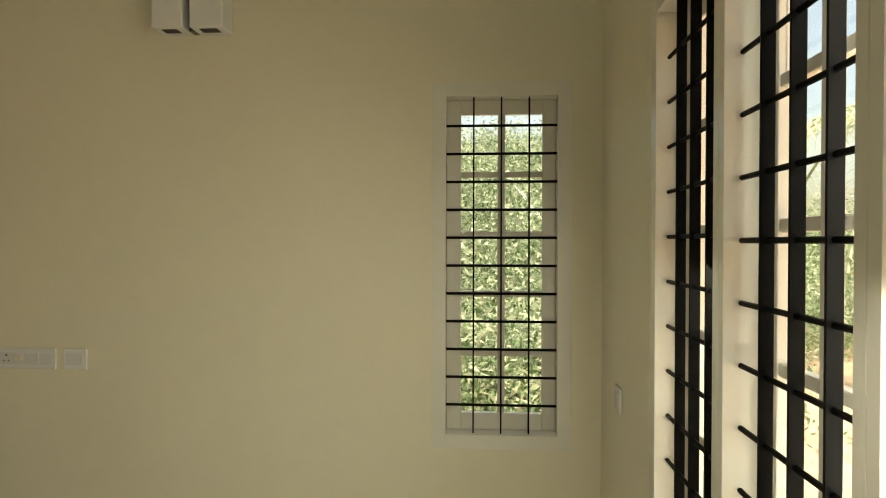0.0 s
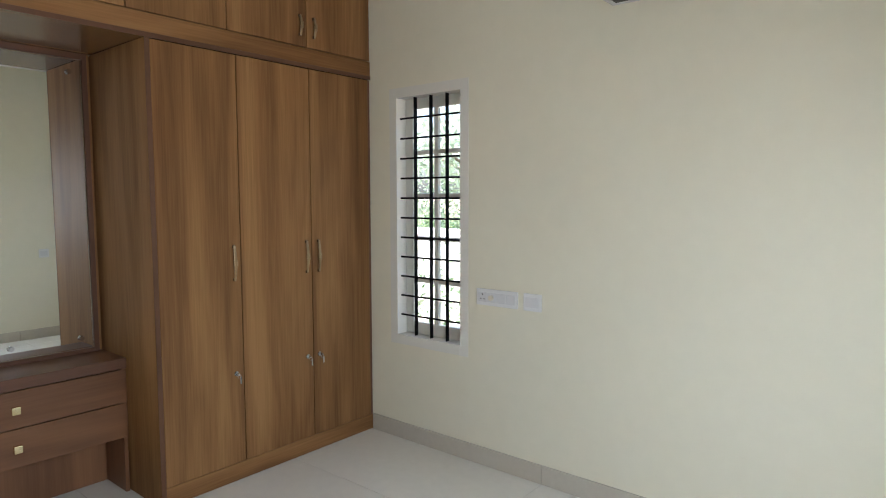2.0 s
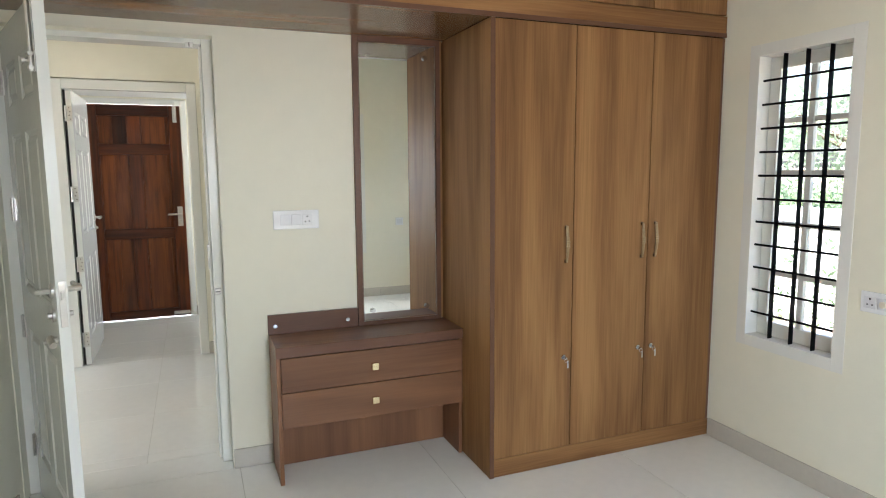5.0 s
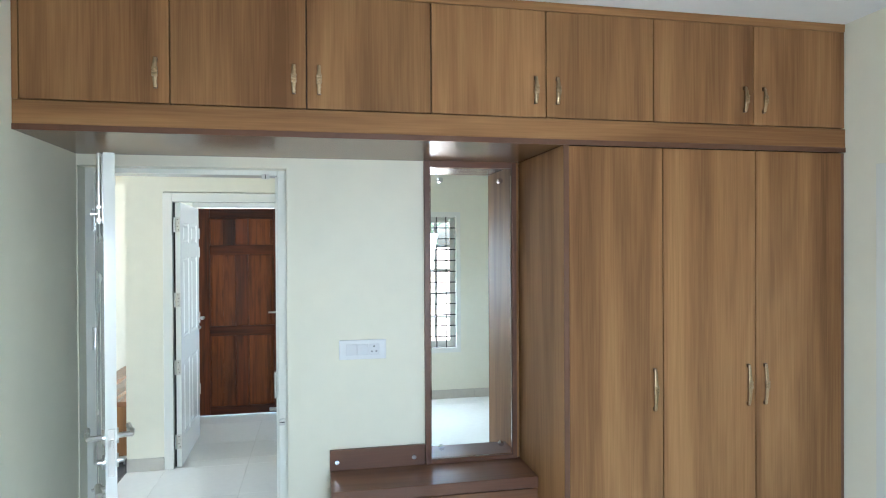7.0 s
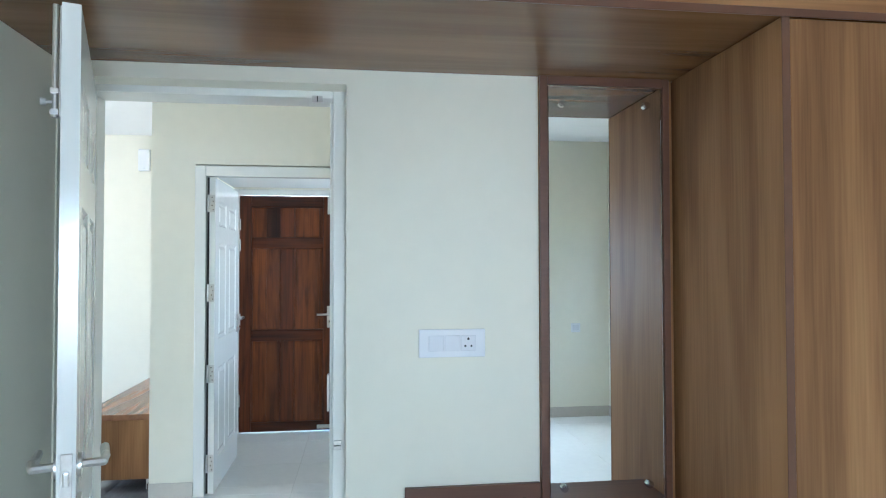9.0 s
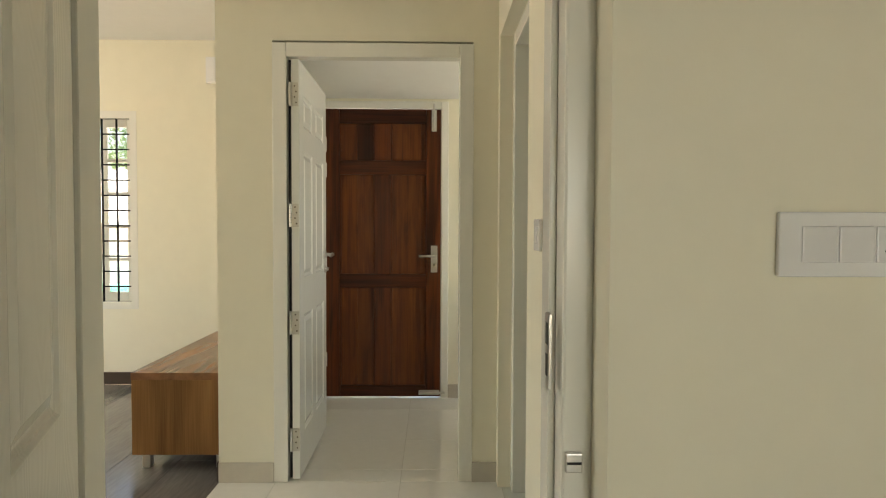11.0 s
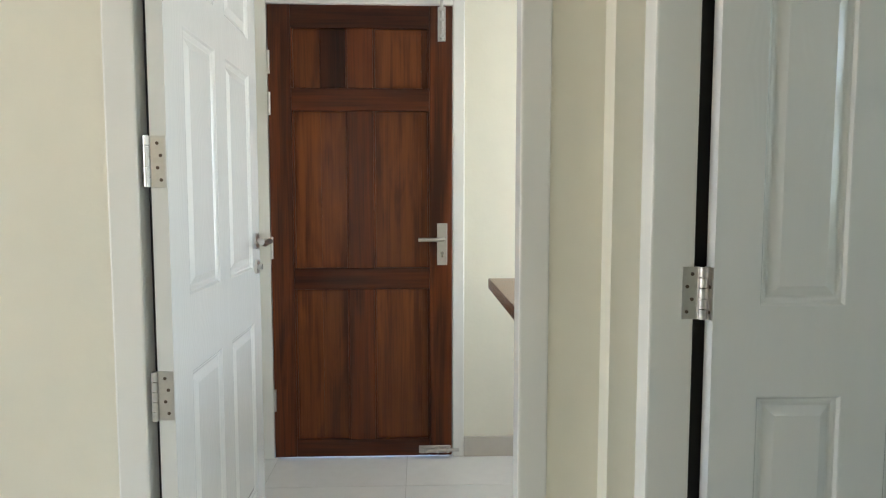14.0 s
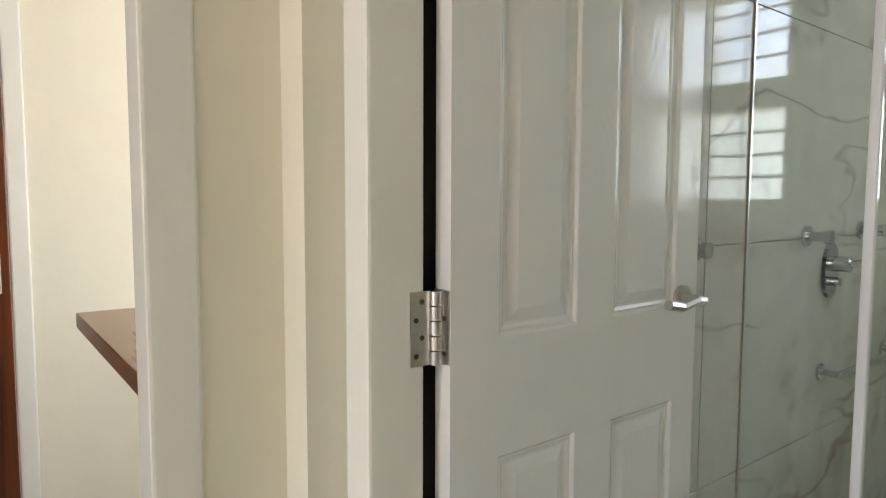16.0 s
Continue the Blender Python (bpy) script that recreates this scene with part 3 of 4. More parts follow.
# bedroom door: frame in the west wall, leaf standing open into the room
f1 = door_frame("door_frame_1", Matrix.Translation((WX - 0.088, -0.062, 0)) @ pose(0, 0, 0, 0, 0, 90), 0.773, 2.005, 0.125, 0.0435, "white painted wooden door frame set back in the wall")
sp = part("strike_plate", block(0.7545, 0.7608, 0.020, 0.048, 0.965, 1.085, 0.001, 1), STEEL, f1, "satin steel strike plate", world_space=False)
part("strike_hole", block(0.7538, 0.7546, 0.026, 0.042, 0.985, 1.02), BLACK, sp, world_space=False)
part("strike_hole", block(0.7538, 0.7546, 0.026, 0.042, 1.035, 1.07), BLACK, sp, world_space=False)
part("bolt_keeper", block(0.705, 0.740, -0.012, -0.0005, 1.987, 2.010, 0.002), STEEL, f1, "small steel bolt keeper", world_space=False)
part("bolt_hole", block(0.7205, 0.7245, -0.0128, -0.0121, 1.989, 2.008), BLACK, f1, world_space=False)
part("bolt_hole", block(0.779, 0.801, -0.0128, -0.0121, 0.858, 0.862), BLACK, f1, world_space=False)
part("bolt_keeper", block(0.777, 0.803, -0.012, -0.0005, 0.845, 0.875, 0.002), STEEL, f1, "small steel bolt keeper", world_space=False)
ANG1, W1 = 19.5, 0.772
d1 = white_leaf("door_1", Matrix.Translation((WX - 0.080, -0.064, 0.012)) @ pose(0, 0, 0, 0, 0, ANG1), W1, 1.983, "white six-panel door standing open into the bedroom")
lever_set(d1, W1 - 0.06, 1.015, 0.035, -1)
part("lock_face", block(W1 - 0.0005, W1 + 0.0025, 0.007, 0.029, 0.895, 1.055, 0.001, 1), STEEL, d1, "steel lock face with latch", world_space=False)
part("latch", block(W1 + 0.002, W1 + 0.013, 0.012, 0.024, 0.99, 1.02, 0.003), STEEL, d1, world_space=False)
for z in (1.785, 1.265, 0.76, 0.22):
    part("hinge", rods(*[((-0.004, -0.006, z - 0.05 + 0.02 * i + 0.0006), (-0.004, -0.006, z - 0.05 + 0.02 * (i + 1) - 0.0006), 0.0068) for i in range(5)], seg=12), STEEL, d1, "satin steel butt hinge", True, False)
    part("hinge_plate", block(-0.001, 0.03, -0.0025, -0.0003, z - 0.05, z + 0.05), STEEL, d1, world_space=False)
tb = part("tower_bolt", rods(((W1 - 0.02, -0.012, 1.745), (W1 - 0.02, -0.012, 1.982), 0.006), seg=10), STEEL, d1, "steel tower bolt", True, False)
part("bolt_plate", block(W1 - 0.033, W1 - 0.007, -0.004, -0.0003, 1.745, 1.978, 0.001, 1), STEEL, tb, world_space=False)
part("bolt_knob", rods(((W1 - 0.02, -0.012, 1.777), (W1 - 0.02, -0.030, 1.777), 0.004), ((W1 - 0.02, -0.028, 1.777), (W1 - 0.02, -0.038, 1.777), 0.008)), STEEL, tb, "", True, False)
for z in (1.756, 1.800):
    part("bolt_guide", block(W1 - 0.031, W1 - 0.009, -0.0205, -0.0042, z - 0.006, z + 0.006, 0.002), STEEL, tb, world_space=False)
part("thumb_turn", rods(((W1 - 0.035, 0, 0.845), (W1 - 0.035, -0.014, 0.845), 0.013), ((W1 - 0.055, -0.02, 0.852), (W1 - 0.005, -0.02, 0.835), 0.012), ((W1 - 0.063, -0.012, 0.842), (W1 - 0.063, -0.040, 0.838), 0.006)), STEEL, d1, "", True, False)

# second door: frame across the corridor, leaf open against the passage wall
f2 = door_frame("door_frame_2", Matrix.Translation((D2X + 0.005, -0.176, 0)) @ pose(0, 0, 0, 0, 0, 90), 0.813, 2.015, 0.071, 0.0625, "white painted door frame across the corridor", False)
# black strip stands for the shade between jamb and leaf
part("hinge_gap_shade", block(0.0005, 0.0185, 0.051, 0.0705, 0.002, 2.012), BLACK, f2, "black strip standing for the shade in the hinge gap", world_space=False)
d2 = white_leaf("door_2", Matrix.Translation((D2X - 0.008, -0.12, 0.012)) @ pose(0, 0, 0, 0, 0, 180.5), 0.79, 1.995, "white six-panel door standing wide open")
# its face that shows is y = 0; the hinge plates lie on that face's hinge edge
lever_set(d2, 0.735, 1.045, 0.035, -1)
part("latch_plate", block(0.7895, 0.7925, 0.007, 0.029, 0.95, 1.09, 0.001, 1), STEEL, d2, world_space=False)
for z in (1.83, 1.262, 0.752, 0.19):
    part("hinge", rods(*[((-0.006, 0.040, z - 0.055 + 0.022 * i + 0.0006), (-0.006, 0.040, z - 0.055 + 0.022 * (i + 1) - 0.0006), 0.0070) for i in range(5)], seg=12), STEEL, d2, "satin steel butt hinge", True, False)
    hp = part("hinge_plate", block(-0.003, -0.0004, 0.001, 0.034, z - 0.055, z + 0.055, 0.0008, 1), STEEL, d2, world_space=False)
    for k in range(4):
        zz = z - 0.039 + 0.026 * k
        part("screw", rods(((-0.0027, 0.012 + 0.007 * (k % 2), zz), (-0.0038, 0.012 + 0.007 * (k % 2), zz), 0.0038), seg=10), BROWN_METAL, hp, world_space=False)

# bathroom door: frame set back in the corridor wall, leaf open at a right angle
f3 = door_frame("door_frame_3", Matrix.Translation((-5.938, 0.88, 0)), 0.74, 2.04, 0.091, 0.0605, "white painted bathroom door frame set back in the wall", False)
# the bathroom door's hinge gap gets its shade as a black strip too
part("hinge_gap_shade", block(-0.055, -0.036, 0.0925, 0.138, 0.002, 2.03), BLACK, f3, "black strip standing for the shade in the hinge gap", world_space=False)
d3 = white_leaf("door_3", Matrix.Translation((-5.915, 1.000, 0.012)) @ pose(0, 0, 0, 0, 0, 90), 0.630, 2.02, "white six-panel bathroom door standing open")
# the leaf's y = 0 face looks east, towards the corridor
lever_set(d3, 0.575, 0.985, 0.035, -1, keyed=False)
for z in (1.82, 0.994, 0.19):
    part("hinge", rods(*[((-0.015, 0.015, z - 0.053 + 0.0212 * i + 0.0009), (-0.015, 0.015, z - 0.053 + 0.0212 * (i + 1) - 0.0009), 0.0085) for i in range(5)], seg=12), STEEL, d3, "satin steel butt hinge", True, False)
    hp = part("hinge_plate", block(-0.0028, -0.0004, 0.001, 0.034, z - 0.053, z + 0.053), STEEL, d3, world_space=False)
    part("hinge_link", block(-0.012, -0.0025, 0.013, 0.0155, z - 0.053, z + 0.053), STEEL, d3, world_space=False)
    for k in range(4):
        zz = z - 0.038 + 0.0255 * k
        part("screw", rods(((-0.0026, 0.010 + 0.007 * (k % 2), zz), (-0.0038, 0.010 + 0.007 * (k % 2), zz), 0.0038), seg=10), BROWN_METAL, hp, world_space=False)
    jp = part("hinge_plate", block(-5.9375, -5.9352, 0.946, 0.980, z + 0.012 - 0.053, z + 0.012 + 0.053), STEEL, d3)
    for k in range(4):
        zz = z + 0.012 - 0.038 + 0.0255 * k
        yy = 0.955 + 0.010 * (k % 2)
        part("screw", rods(((-5.9354, yy, zz), (-5.934, yy, zz), 0.0038), seg=10), BROWN_METAL, jp)

# timber door at the passage's end
f4 = door_frame("door_frame_4", Matrix.Translation((PX + 0.010, -0.250, 0)) @ pose(0, 0, 0, 0, 0, 90), 0.822, 2.055, 0.15, 0.048, "white painted frame of the timber door")
d4 = thing("door_4", (PX + 0.012, 0.160, 0.018), "dark polished timber door with six recessed panels, shut", "door", "", "structure")
y0, y1, xf = -0.246, 0.568, PX + 0.012
st = [(y0, -0.146), (0.466, y1)]
for a, b in st:
    part("stile", block(xf - 0.04, xf, a, b, 0.010, 2.05, 0.004), TEAK_V, d4)
for za, zb in ((0.010, 0.09), (0.79, 0.887), (1.59, 1.69), (1.95, 2.05)):
    part("rail", block(xf - 0.039, xf - 0.001, -0.146, 0.466, za, zb, 0.004), TEAK_H, d4)
for za, zb in ((0.09, 0.79), (0.887, 1.59), (1.69, 1.95)):
    part("mullion", block(xf - 0.038, xf - 0.002, 0.102, 0.215, za, zb, 0.003), TEAK_V, d4)
    for ya, yb, cut in ((-0.146, 0.102, 0.0), (0.215, 0.466, 0.09)):
        for pa, pb in ((ya, ya + 0.125 + cut), (ya + 0.125 + cut, yb)):
            knotty = za > 1.6 and pa > ya and ya < 0
            part("panel_board", block(xf - 0.032, xf - 0.021, pa + 0.0002, pb - 0.0002, za, zb, 0.0005, 1), TEAK_DARK if knotty else TEAK_P, d4)
        for bm in (block(xf - 0.021, xf - 0.005, ya, ya + 0.009, za, zb, 0.003), block(xf - 0.021, xf - 0.005, yb - 0.009, yb, za, zb, 0.003)):
            part("bead", bm, TEAK_V, d4)
part("back_boards", block(xf - 0.038, xf - 0.0325, -0.15, 0.47, 0.085, 1.955), TEAK_V, d4)
pl = part("handle_plate", block(xf, xf + 0.004, 0.500, 0.546, 0.90, 1.09, 0.0015, 1), STEEL, d4, "satin steel handle plate")
part("door_handle", sweep([(xf + 0.003, 0.528, 1.018), (xf + 0.045, 0.528, 1.018), (xf + 0.050, 0.50, 1.018), (xf + 0.050, 0.415, 1.018)], 0.009), STEEL, pl, "", True)
part("key_cylinder", rods(((xf + 0.003, 0.523, 0.955), (xf + 0.010, 0.523, 0.955), 0.009), ((xf + 0.003, 0.523, 0.94), (xf + 0.008, 0.523, 0.94), 0.005)), CHROME, pl, "", True)
tb = part("tower_bolt", rods(((xf + 0.014, 0.52, 1.90), (xf + 0.014, 0.52, 2.085), 0.008)), STEEL, d4, "steel tower bolt", True)
part("bolt_plate", block(xf, xf + 0.006, 0.503, 0.538, 1.895, 2.045, 0.001, 1), STEEL, tb)
for z in (1.915, 1.985, 2.030):
    part("bolt_guide", block(xf + 0.0062, xf + 0.0235, 0.508, 0.532, z - 0.007, z + 0.007, 0.003), STEEL, tb)
part("bolt_knob", rods(((xf + 0.014, 0.52, 1.945), (xf + 0.036, 0.52, 1.945), 0.006)), STEEL, tb)
tb = part("tower_bolt", rods(((xf + 0.014, 0.42, 0.04), (xf + 0.014, 0.60, 0.04), 0.008)), STEEL, d4, "steel tower bolt", True)
part("bolt_plate", block(xf, xf + 0.006, 0.415, 0.562, 0.024, 0.058, 0.001, 1), STEEL, tb)
for y in (0.43, 0.50, 0.548):
    part("bolt_guide", block(xf + 0.0062, xf + 0.0235, y - 0.007, y + 0.007, 0.028, 0.052, 0.003), STEEL, tb)
part("bolt_knob", rods(((xf + 0.014, 0.45, 0.04), (xf + 0.036, 0.45, 0.04), 0.006)), STEEL, tb)
for z in (1.80, 1.62, 0.98, 0.28):
    part("hinge", rods(((xf + 0.004, y0 + 0.004, z - 0.05), (xf + 0.004, y0 + 0.004, z + 0.05), 0.007)), STEEL, d4, "", True)


solid("door_step", block(-9.2, PX - 0.1505, -0.45, 1.6, -0.45, -0.012, 0.01), RENDERED, "pale rendered step outside the timber door", "step")

# ---- bedroom furniture ----
def bow_handle(owner, x, y, z0, z1, mat=BRONZE):
    """A slightly bowed flat antique handle on two dark feet, with a ridged boss."""
    c, h = (z0 + z1) / 2, z1 - z0
    bm = bmesh.new()
    rings = []
    for k in range(13):
        u = k / 12 * 2 - 1
        bow = 0.011 + 0.009 * (1 - u * u)
        half = 0.0056 + 0.0030 * (1 - abs(u))
        z = c + u * (h / 2 - 0.001)
        rings.append([bm.verts.new(p) for p in ((x + bow - 0.003, y - half, z), (x + bow - 0.003, y + half, z), (x + bow + 0.001, y + half, z), (x + bow + 0.003, y + half * 0.5, z), (x + bow + 0.003, y - half * 0.5, z), (x + bow + 0.001, y - half, z))])
    for p, q in zip(rings, rings[1:]):
        for k in range(6):
            bm.faces.new((p[k], p[(k + 1) % 6], q[(k + 1) % 6], q[k]))
    bm.faces.new(rings[0])
    bm.faces.new(rings[-1])
    hd = part("handle", bm, mat, owner, "antique bronze bow handle", True)
    for dz in (-0.0115, 0.0, 0.0115):
        part("boss", block(x + 0.0165, x + 0.0255, y - 0.0100, y + 0.0100, c + dz - 0.0045, c + dz + 0.0045, 0.002), mat, hd)
    for z in (z0 + 0.006, z1 - 0.006):
        part("foot", block(x - 0.0005, x + 0.0125, y - 0.0062, y + 0.0062, z - 0.0075, z + 0.0075, 0.003), DARK_BRONZE, hd, "darkened foot")
    return hd


FX = -3.385
wd = thing("wardrobe", ((WX + FX) / 2, 2.50, 0), "walnut laminate three-door wardrobe built against the wall", "wardrobe")
part("body", block(WX + 0.001, FX - 0.022, 1.8745, NY - 0.001, 0.09, 2.0735), LAM_GAP, wd)
part("filler_strip", block(FX - 0.0215, FX - 0.007, 3.142, NY - 0.0015, 0.0905, 2.0725, 0.001, 1), LAM_BAND, wd, "dark reddish filler strip")
part("plinth", block(WX + 0.001, FX - 0.004, 1.8745, NY - 0.001, 0.001, 0.0885, 0.001, 1), LAM_H, wd)
part("side_panel", block(WX + 0.001, FX, 1.853, 1.873, 0.001, 2.0735, 0.0015, 1), LAM_V, wd)
part("edge_strip", block(FX + 0.0003, FX + 0.0022, 1.852, 1.874, 0.001, 2.0735, 0.0005, 1), LAM_EDGE, wd)
for a, b, hy in ((1.8765, 2.2828, 2.244), (2.2872, 2.7138, 2.677), (2.7182, 3.1400, 2.757)):
    door = part("door", block(FX - 0.020, FX - 0.001, a, b, 0.092, 2.0708, 0.0012, 1), LAM_V, wd)
    bow_handle(door, FX - 0.001, hy, 0.996, 1.168)
    lk = part("lock", rods(((FX - 0.002, hy - 0.003, 0.54), (FX + 0.004, hy - 0.003, 0.54), 0.012), ((FX + 0.003, hy - 0.003, 0.54), (FX + 0.008, hy - 0.003, 0.54), 0.008), seg=18), CHROME, door, "chrome cam lock", True)
    part("key", block(FX + 0.008, FX + 0.030, hy - 0.0045, hy - 0.0015, 0.533, 0.547, 0.001, 1), CHROME, lk)
    part("key_ring", sweep([(FX + 0.027, hy - 0.003 + 0.009 * math.sin(k * 0.785), 0.531 + 0.009 * math.cos(k * 0.785)) for k in range(9)], 0.0011, 5), CHROME, lk, "", True)
    part("spare_key", block(FX + 0.026, FX + 0.028, hy + 0.002, hy + 0.010, 0.492, 0.526, 0.0009, 1), CHROME, lk)

LF = -3.385
loft = thing("loft_cabinet", ((WX + LF) / 2, 1.53, 2.075), "walnut laminate loft cabinets running the whole wall up to the ceiling", "cabinet")
part("body", block(WX + 0.001, LF - 0.021, SY + 0.001, NY - 0.001, 2.095, CZ - 0.001), LAM_GAP, loft)
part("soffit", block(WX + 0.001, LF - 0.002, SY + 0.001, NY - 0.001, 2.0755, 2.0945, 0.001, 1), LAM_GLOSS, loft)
part("fascia", block(LF - 0.020, LF, SY + 0.001, NY - 0.001, 2.0955, 2.1765, 0.0015, 1), LAM_H, loft)
part("edge_strip", block(LF - 0.0015, LF + 0.003, SY + 0.001, NY - 0.001, 2.0745, 2.0955, 0.0008, 1), LAM_EDGE, loft)
part("top_strip", block(LF - 0.020, LF, SY + 0.001, NY - 0.001, 2.6, CZ - 0.001, 0.0015, 1), LAM_H, loft)
part("end_strip", block(LF - 0.020, LF - 0.0005, SY + 0.001, SY + 0.020, 2.178, 2.599), LAM_V, loft)
ys = [-0.088, 0.389, 0.858, 1.321, 1.782, 2.244, 2.708, 3.159]
for i, (a, b) in enumerate(zip(ys, ys[1:])):
    door = part("door", block(LF - 0.020, LF - 0.001, a + 0.0022, b - 0.0022, 2.1805, 2.5975, 0.0012, 1), LAM_V, loft)
    hy = b - 0.045 if i in (0, 1, 3, 5) else a + 0.045
    bow_handle(door, LF - 0.001, hy, 2.232, 2.338)

dt = thing("dressing_table", (-3.82, 1.39, 0), "walnut laminate dressing table with two drawers beside the wardrobe", "dressing table")
DX = -3.69
part("side_panel", block(WX + 0.002, DX, 0.945, 0.963, 0.001, 0.5985, 0.001, 1), LAM_DV, dt)
part("side_panel", block(WX + 0.002, DX, 1.828, 1.846, 0.001, 0.5985, 0.001, 1), LAM_DV, dt)
part("top", block(WX + 0.002, DX + 0.002, 0.9445, 1.8515, 0.599, 0.648, 0.0012, 1), LAM_D, dt)
part("edge_strip", block(DX + 0.0022, DX + 0.0042, 0.9445, 1.8515, 0.5995, 0.6475, 0.0008, 1), LAM_BAND, dt, "reddish edge band")
part("back_panel", block(-3.915, -3.900, 0.9635, 1.8275, 0.001, 0.2695, 0.001, 1), LAM_DV, dt)
part("carcass", block(WX + 0.006, DX - 0.020, 0.9635, 1.8275, 0.27, 0.597), LAM_GAP, dt)
for za, zb in ((0.436, 0.594), (0.268, 0.432)):
    dr = part("drawer", block(DX - 0.018, DX + 0.001, 0.9645, 1.849, za, zb, 0.0012, 1), LAM_D, dt)
    zc = (za + zb) / 2
    part("knob", block(DX + 0.001, DX + 0.022, 1.380, 1.412, zc - 0.016, zc + 0.016, 0.003), GOLD, dr, "square pale brass knob")
bb = part("upstand", block(WX + 0.001, WX + 0.019, 0.943, 1.384, 0.6485, 0.742, 0.001, 1), LAM_BAND, dt)
for y in (0.976, 1.330):
    part("stud", rods(((WX + 0.018, y, 0.69), (WX + 0.030, y, 0.69), 0.010), seg=16), CHROME, bb, "chrome stud", True)

mr = thing("wall_mirror", (WX, 1.61, 0.65), "tall frameless mirror on a walnut backing, held by chrome studs", "mirror")
MX = WX + 0.010
part("backing", block(WX + 0.001, MX, 1.386, 1.8505, 0.6485, 2.0745, 0.001, 1), LAM_V, mr)
for bm, mt in ((block(MX + 0.0005, MX + 0.016, 1.386, 1.412, 0.6485, 2.0745, 0.001, 1), LAM_BAND), (block(MX + 0.0005, MX + 0.016, 1.812, 1.834, 0.6485, 2.0745, 0.001, 1), LAM_BAND), (block(MX + 0.0005, MX + 0.016, 1.4125, 1.8115, 0.6485, 0.668, 0.001, 1), LAM_BAND), (block(MX + 0.0005, MX + 0.016, 1.4125, 1.8115, 2.046, 2.0745, 0.001, 1), LAM_BAND)):
    part("frame_strip", bm, mt, mr)
gl = block(MX + 0.002, MX + 0.007, 1.4145, 1.8095, 0.670, 2.044, 0.003, 1)
part("mirror_glass", gl, SILVER, mr, "silvered glass with a bevelled edge")
for y, z in ((1.463, 1.985), (1.755, 1.985), (1.463, 0.722), (1.755, 0.722)):
    part("stud", rods(((MX + 0.006, y, z), (MX + 0.016, y, z), 0.0125), ((MX + 0.015, y, z), (MX + 0.019, y, z), 0.009), seg=18), CHROME, mr, "chrome stud", True)


# ---- switches, sockets and lights ----
def switch_plate(name, m, w, h, modules, label, margin=0.012):
    """A white modular plate. Along x the width, y out of the wall, z the height; modules: kinds along the plate."""
    p = thing(name, m, label, "switch")
    part("plate", block(-w / 2, w / 2, 0.0005, 0.010, -h / 2, h / 2, 0.003), PLASTIC, p, world_space=False)
    n = len(modules)
    mw = (w - 2 * margin) / n
    for i, kind in enumerate(modules):
        a = -w / 2 + margin + mw * i
        if kind == "gap":
            continue
        b = part("socket" if kind == "socket" else "rocker", block(a + 0.0015, a + mw - 0.0015, 0.008, 0.0128, -h * 0.28, h * 0.28, 0.002), PLASTIC_W, p, world_space=False)
        if kind == "socket":
            c = a + mw / 2
            for x, z, r in ((c, 0.014, 0.0042), (c - 0.010, -0.009, 0.0034), (c + 0.010, -0.009, 0.0034)):
                part("pin_hole", rods(((x, 0.0122, z), (x, 0.0133, z), r), seg=12), BLACK, b, world_space=False)
        if kind == "dial":
            c = a + mw / 2
            part("dial", rods(((c, 0.012, 0), (c, 0.026, 0), 0.013), seg=18), IVORY, b, "", True, False)
    return p


switch_plate("switch_panel", Matrix.Translation((WX, 1.096, 1.198)) @ pose(0, 0, 0, 0, 0, -90), 0.216, 0.090, ["socket", "rocker", "rocker"], "glossy white switch plate with socket beside the mirror", 0.030)
switch_plate("switch_panel", Matrix.Translation((-2.480, NY, 0.889)) @ pose(0, 0, 0, 0, 0, 180), 0.25, 0.085, ["rocker", "rocker", "dial", "socket"], "white switch plate with socket and dial by the window")
switch_plate("socket_plate", Matrix.Translation((-2.271, NY, 0.889)) @ pose(0, 0, 0, 0, 0, 180), 0.10, 0.085, ["rocker"], "small white square wall plate")
switch_plate("socket_plate", Matrix.Translation((EX, 2.83, 0.845)) @ pose(0, 0, 0, 0, 0, 90), 0.09, 0.085, ["rocker"], "small white wall plate in the corner")
switch_plate("light_switch", Matrix.Translation((-4.902, CN, 1.199)) @ pose(0, 0, 0, 0, 0, 180), 0.092, 0.092, ["gap", "rocker", "gap"], "single white light switch in the corridor")

wl = thing("wall_light", (-1.745, NY, 2.208), "unlit pair of white box lamps on a brown bracket", "wall light")
part("bracket", block(-1.762, -1.738, NY - 0.05, NY - 0.0005, 2.210, 2.50, 0.003), BROWN_METAL, wl)
for a, b in ((-1.888, -1.765), (-1.735, -1.603)):
    sh = part("lamp_box", block(a, b, NY - 0.105, NY - 0.002, 2.208, 2.46, 0.004), PLASTIC, wl)
    part("lamp_slot", block(a + 0.03, b - 0.03, NY - 0.085, NY - 0.04, 2.2065, 2.2085), BLACK, sh)

# living room: low cabinet and a white box on the wall
cb = thing("low_cabinet", (-7.0, -0.75, 0), "long low walnut laminate cabinet on steel legs", "cabinet")
part("top", block(-7.80, -6.197, -0.979, LN - 0.002, 0.460, 0.497, 0.0012, 1), LAM_X, cb)
part("end_panel", block(-6.219, -6.1985, -0.977, LN - 0.003, 0.085, 0.4595, 0.001, 1), LAM_V, cb)
part("body", block(-7.79, -6.2195, -0.955, LN - 0.003, 0.085, 0.4595, 0.001, 1), LAM_X, cb)
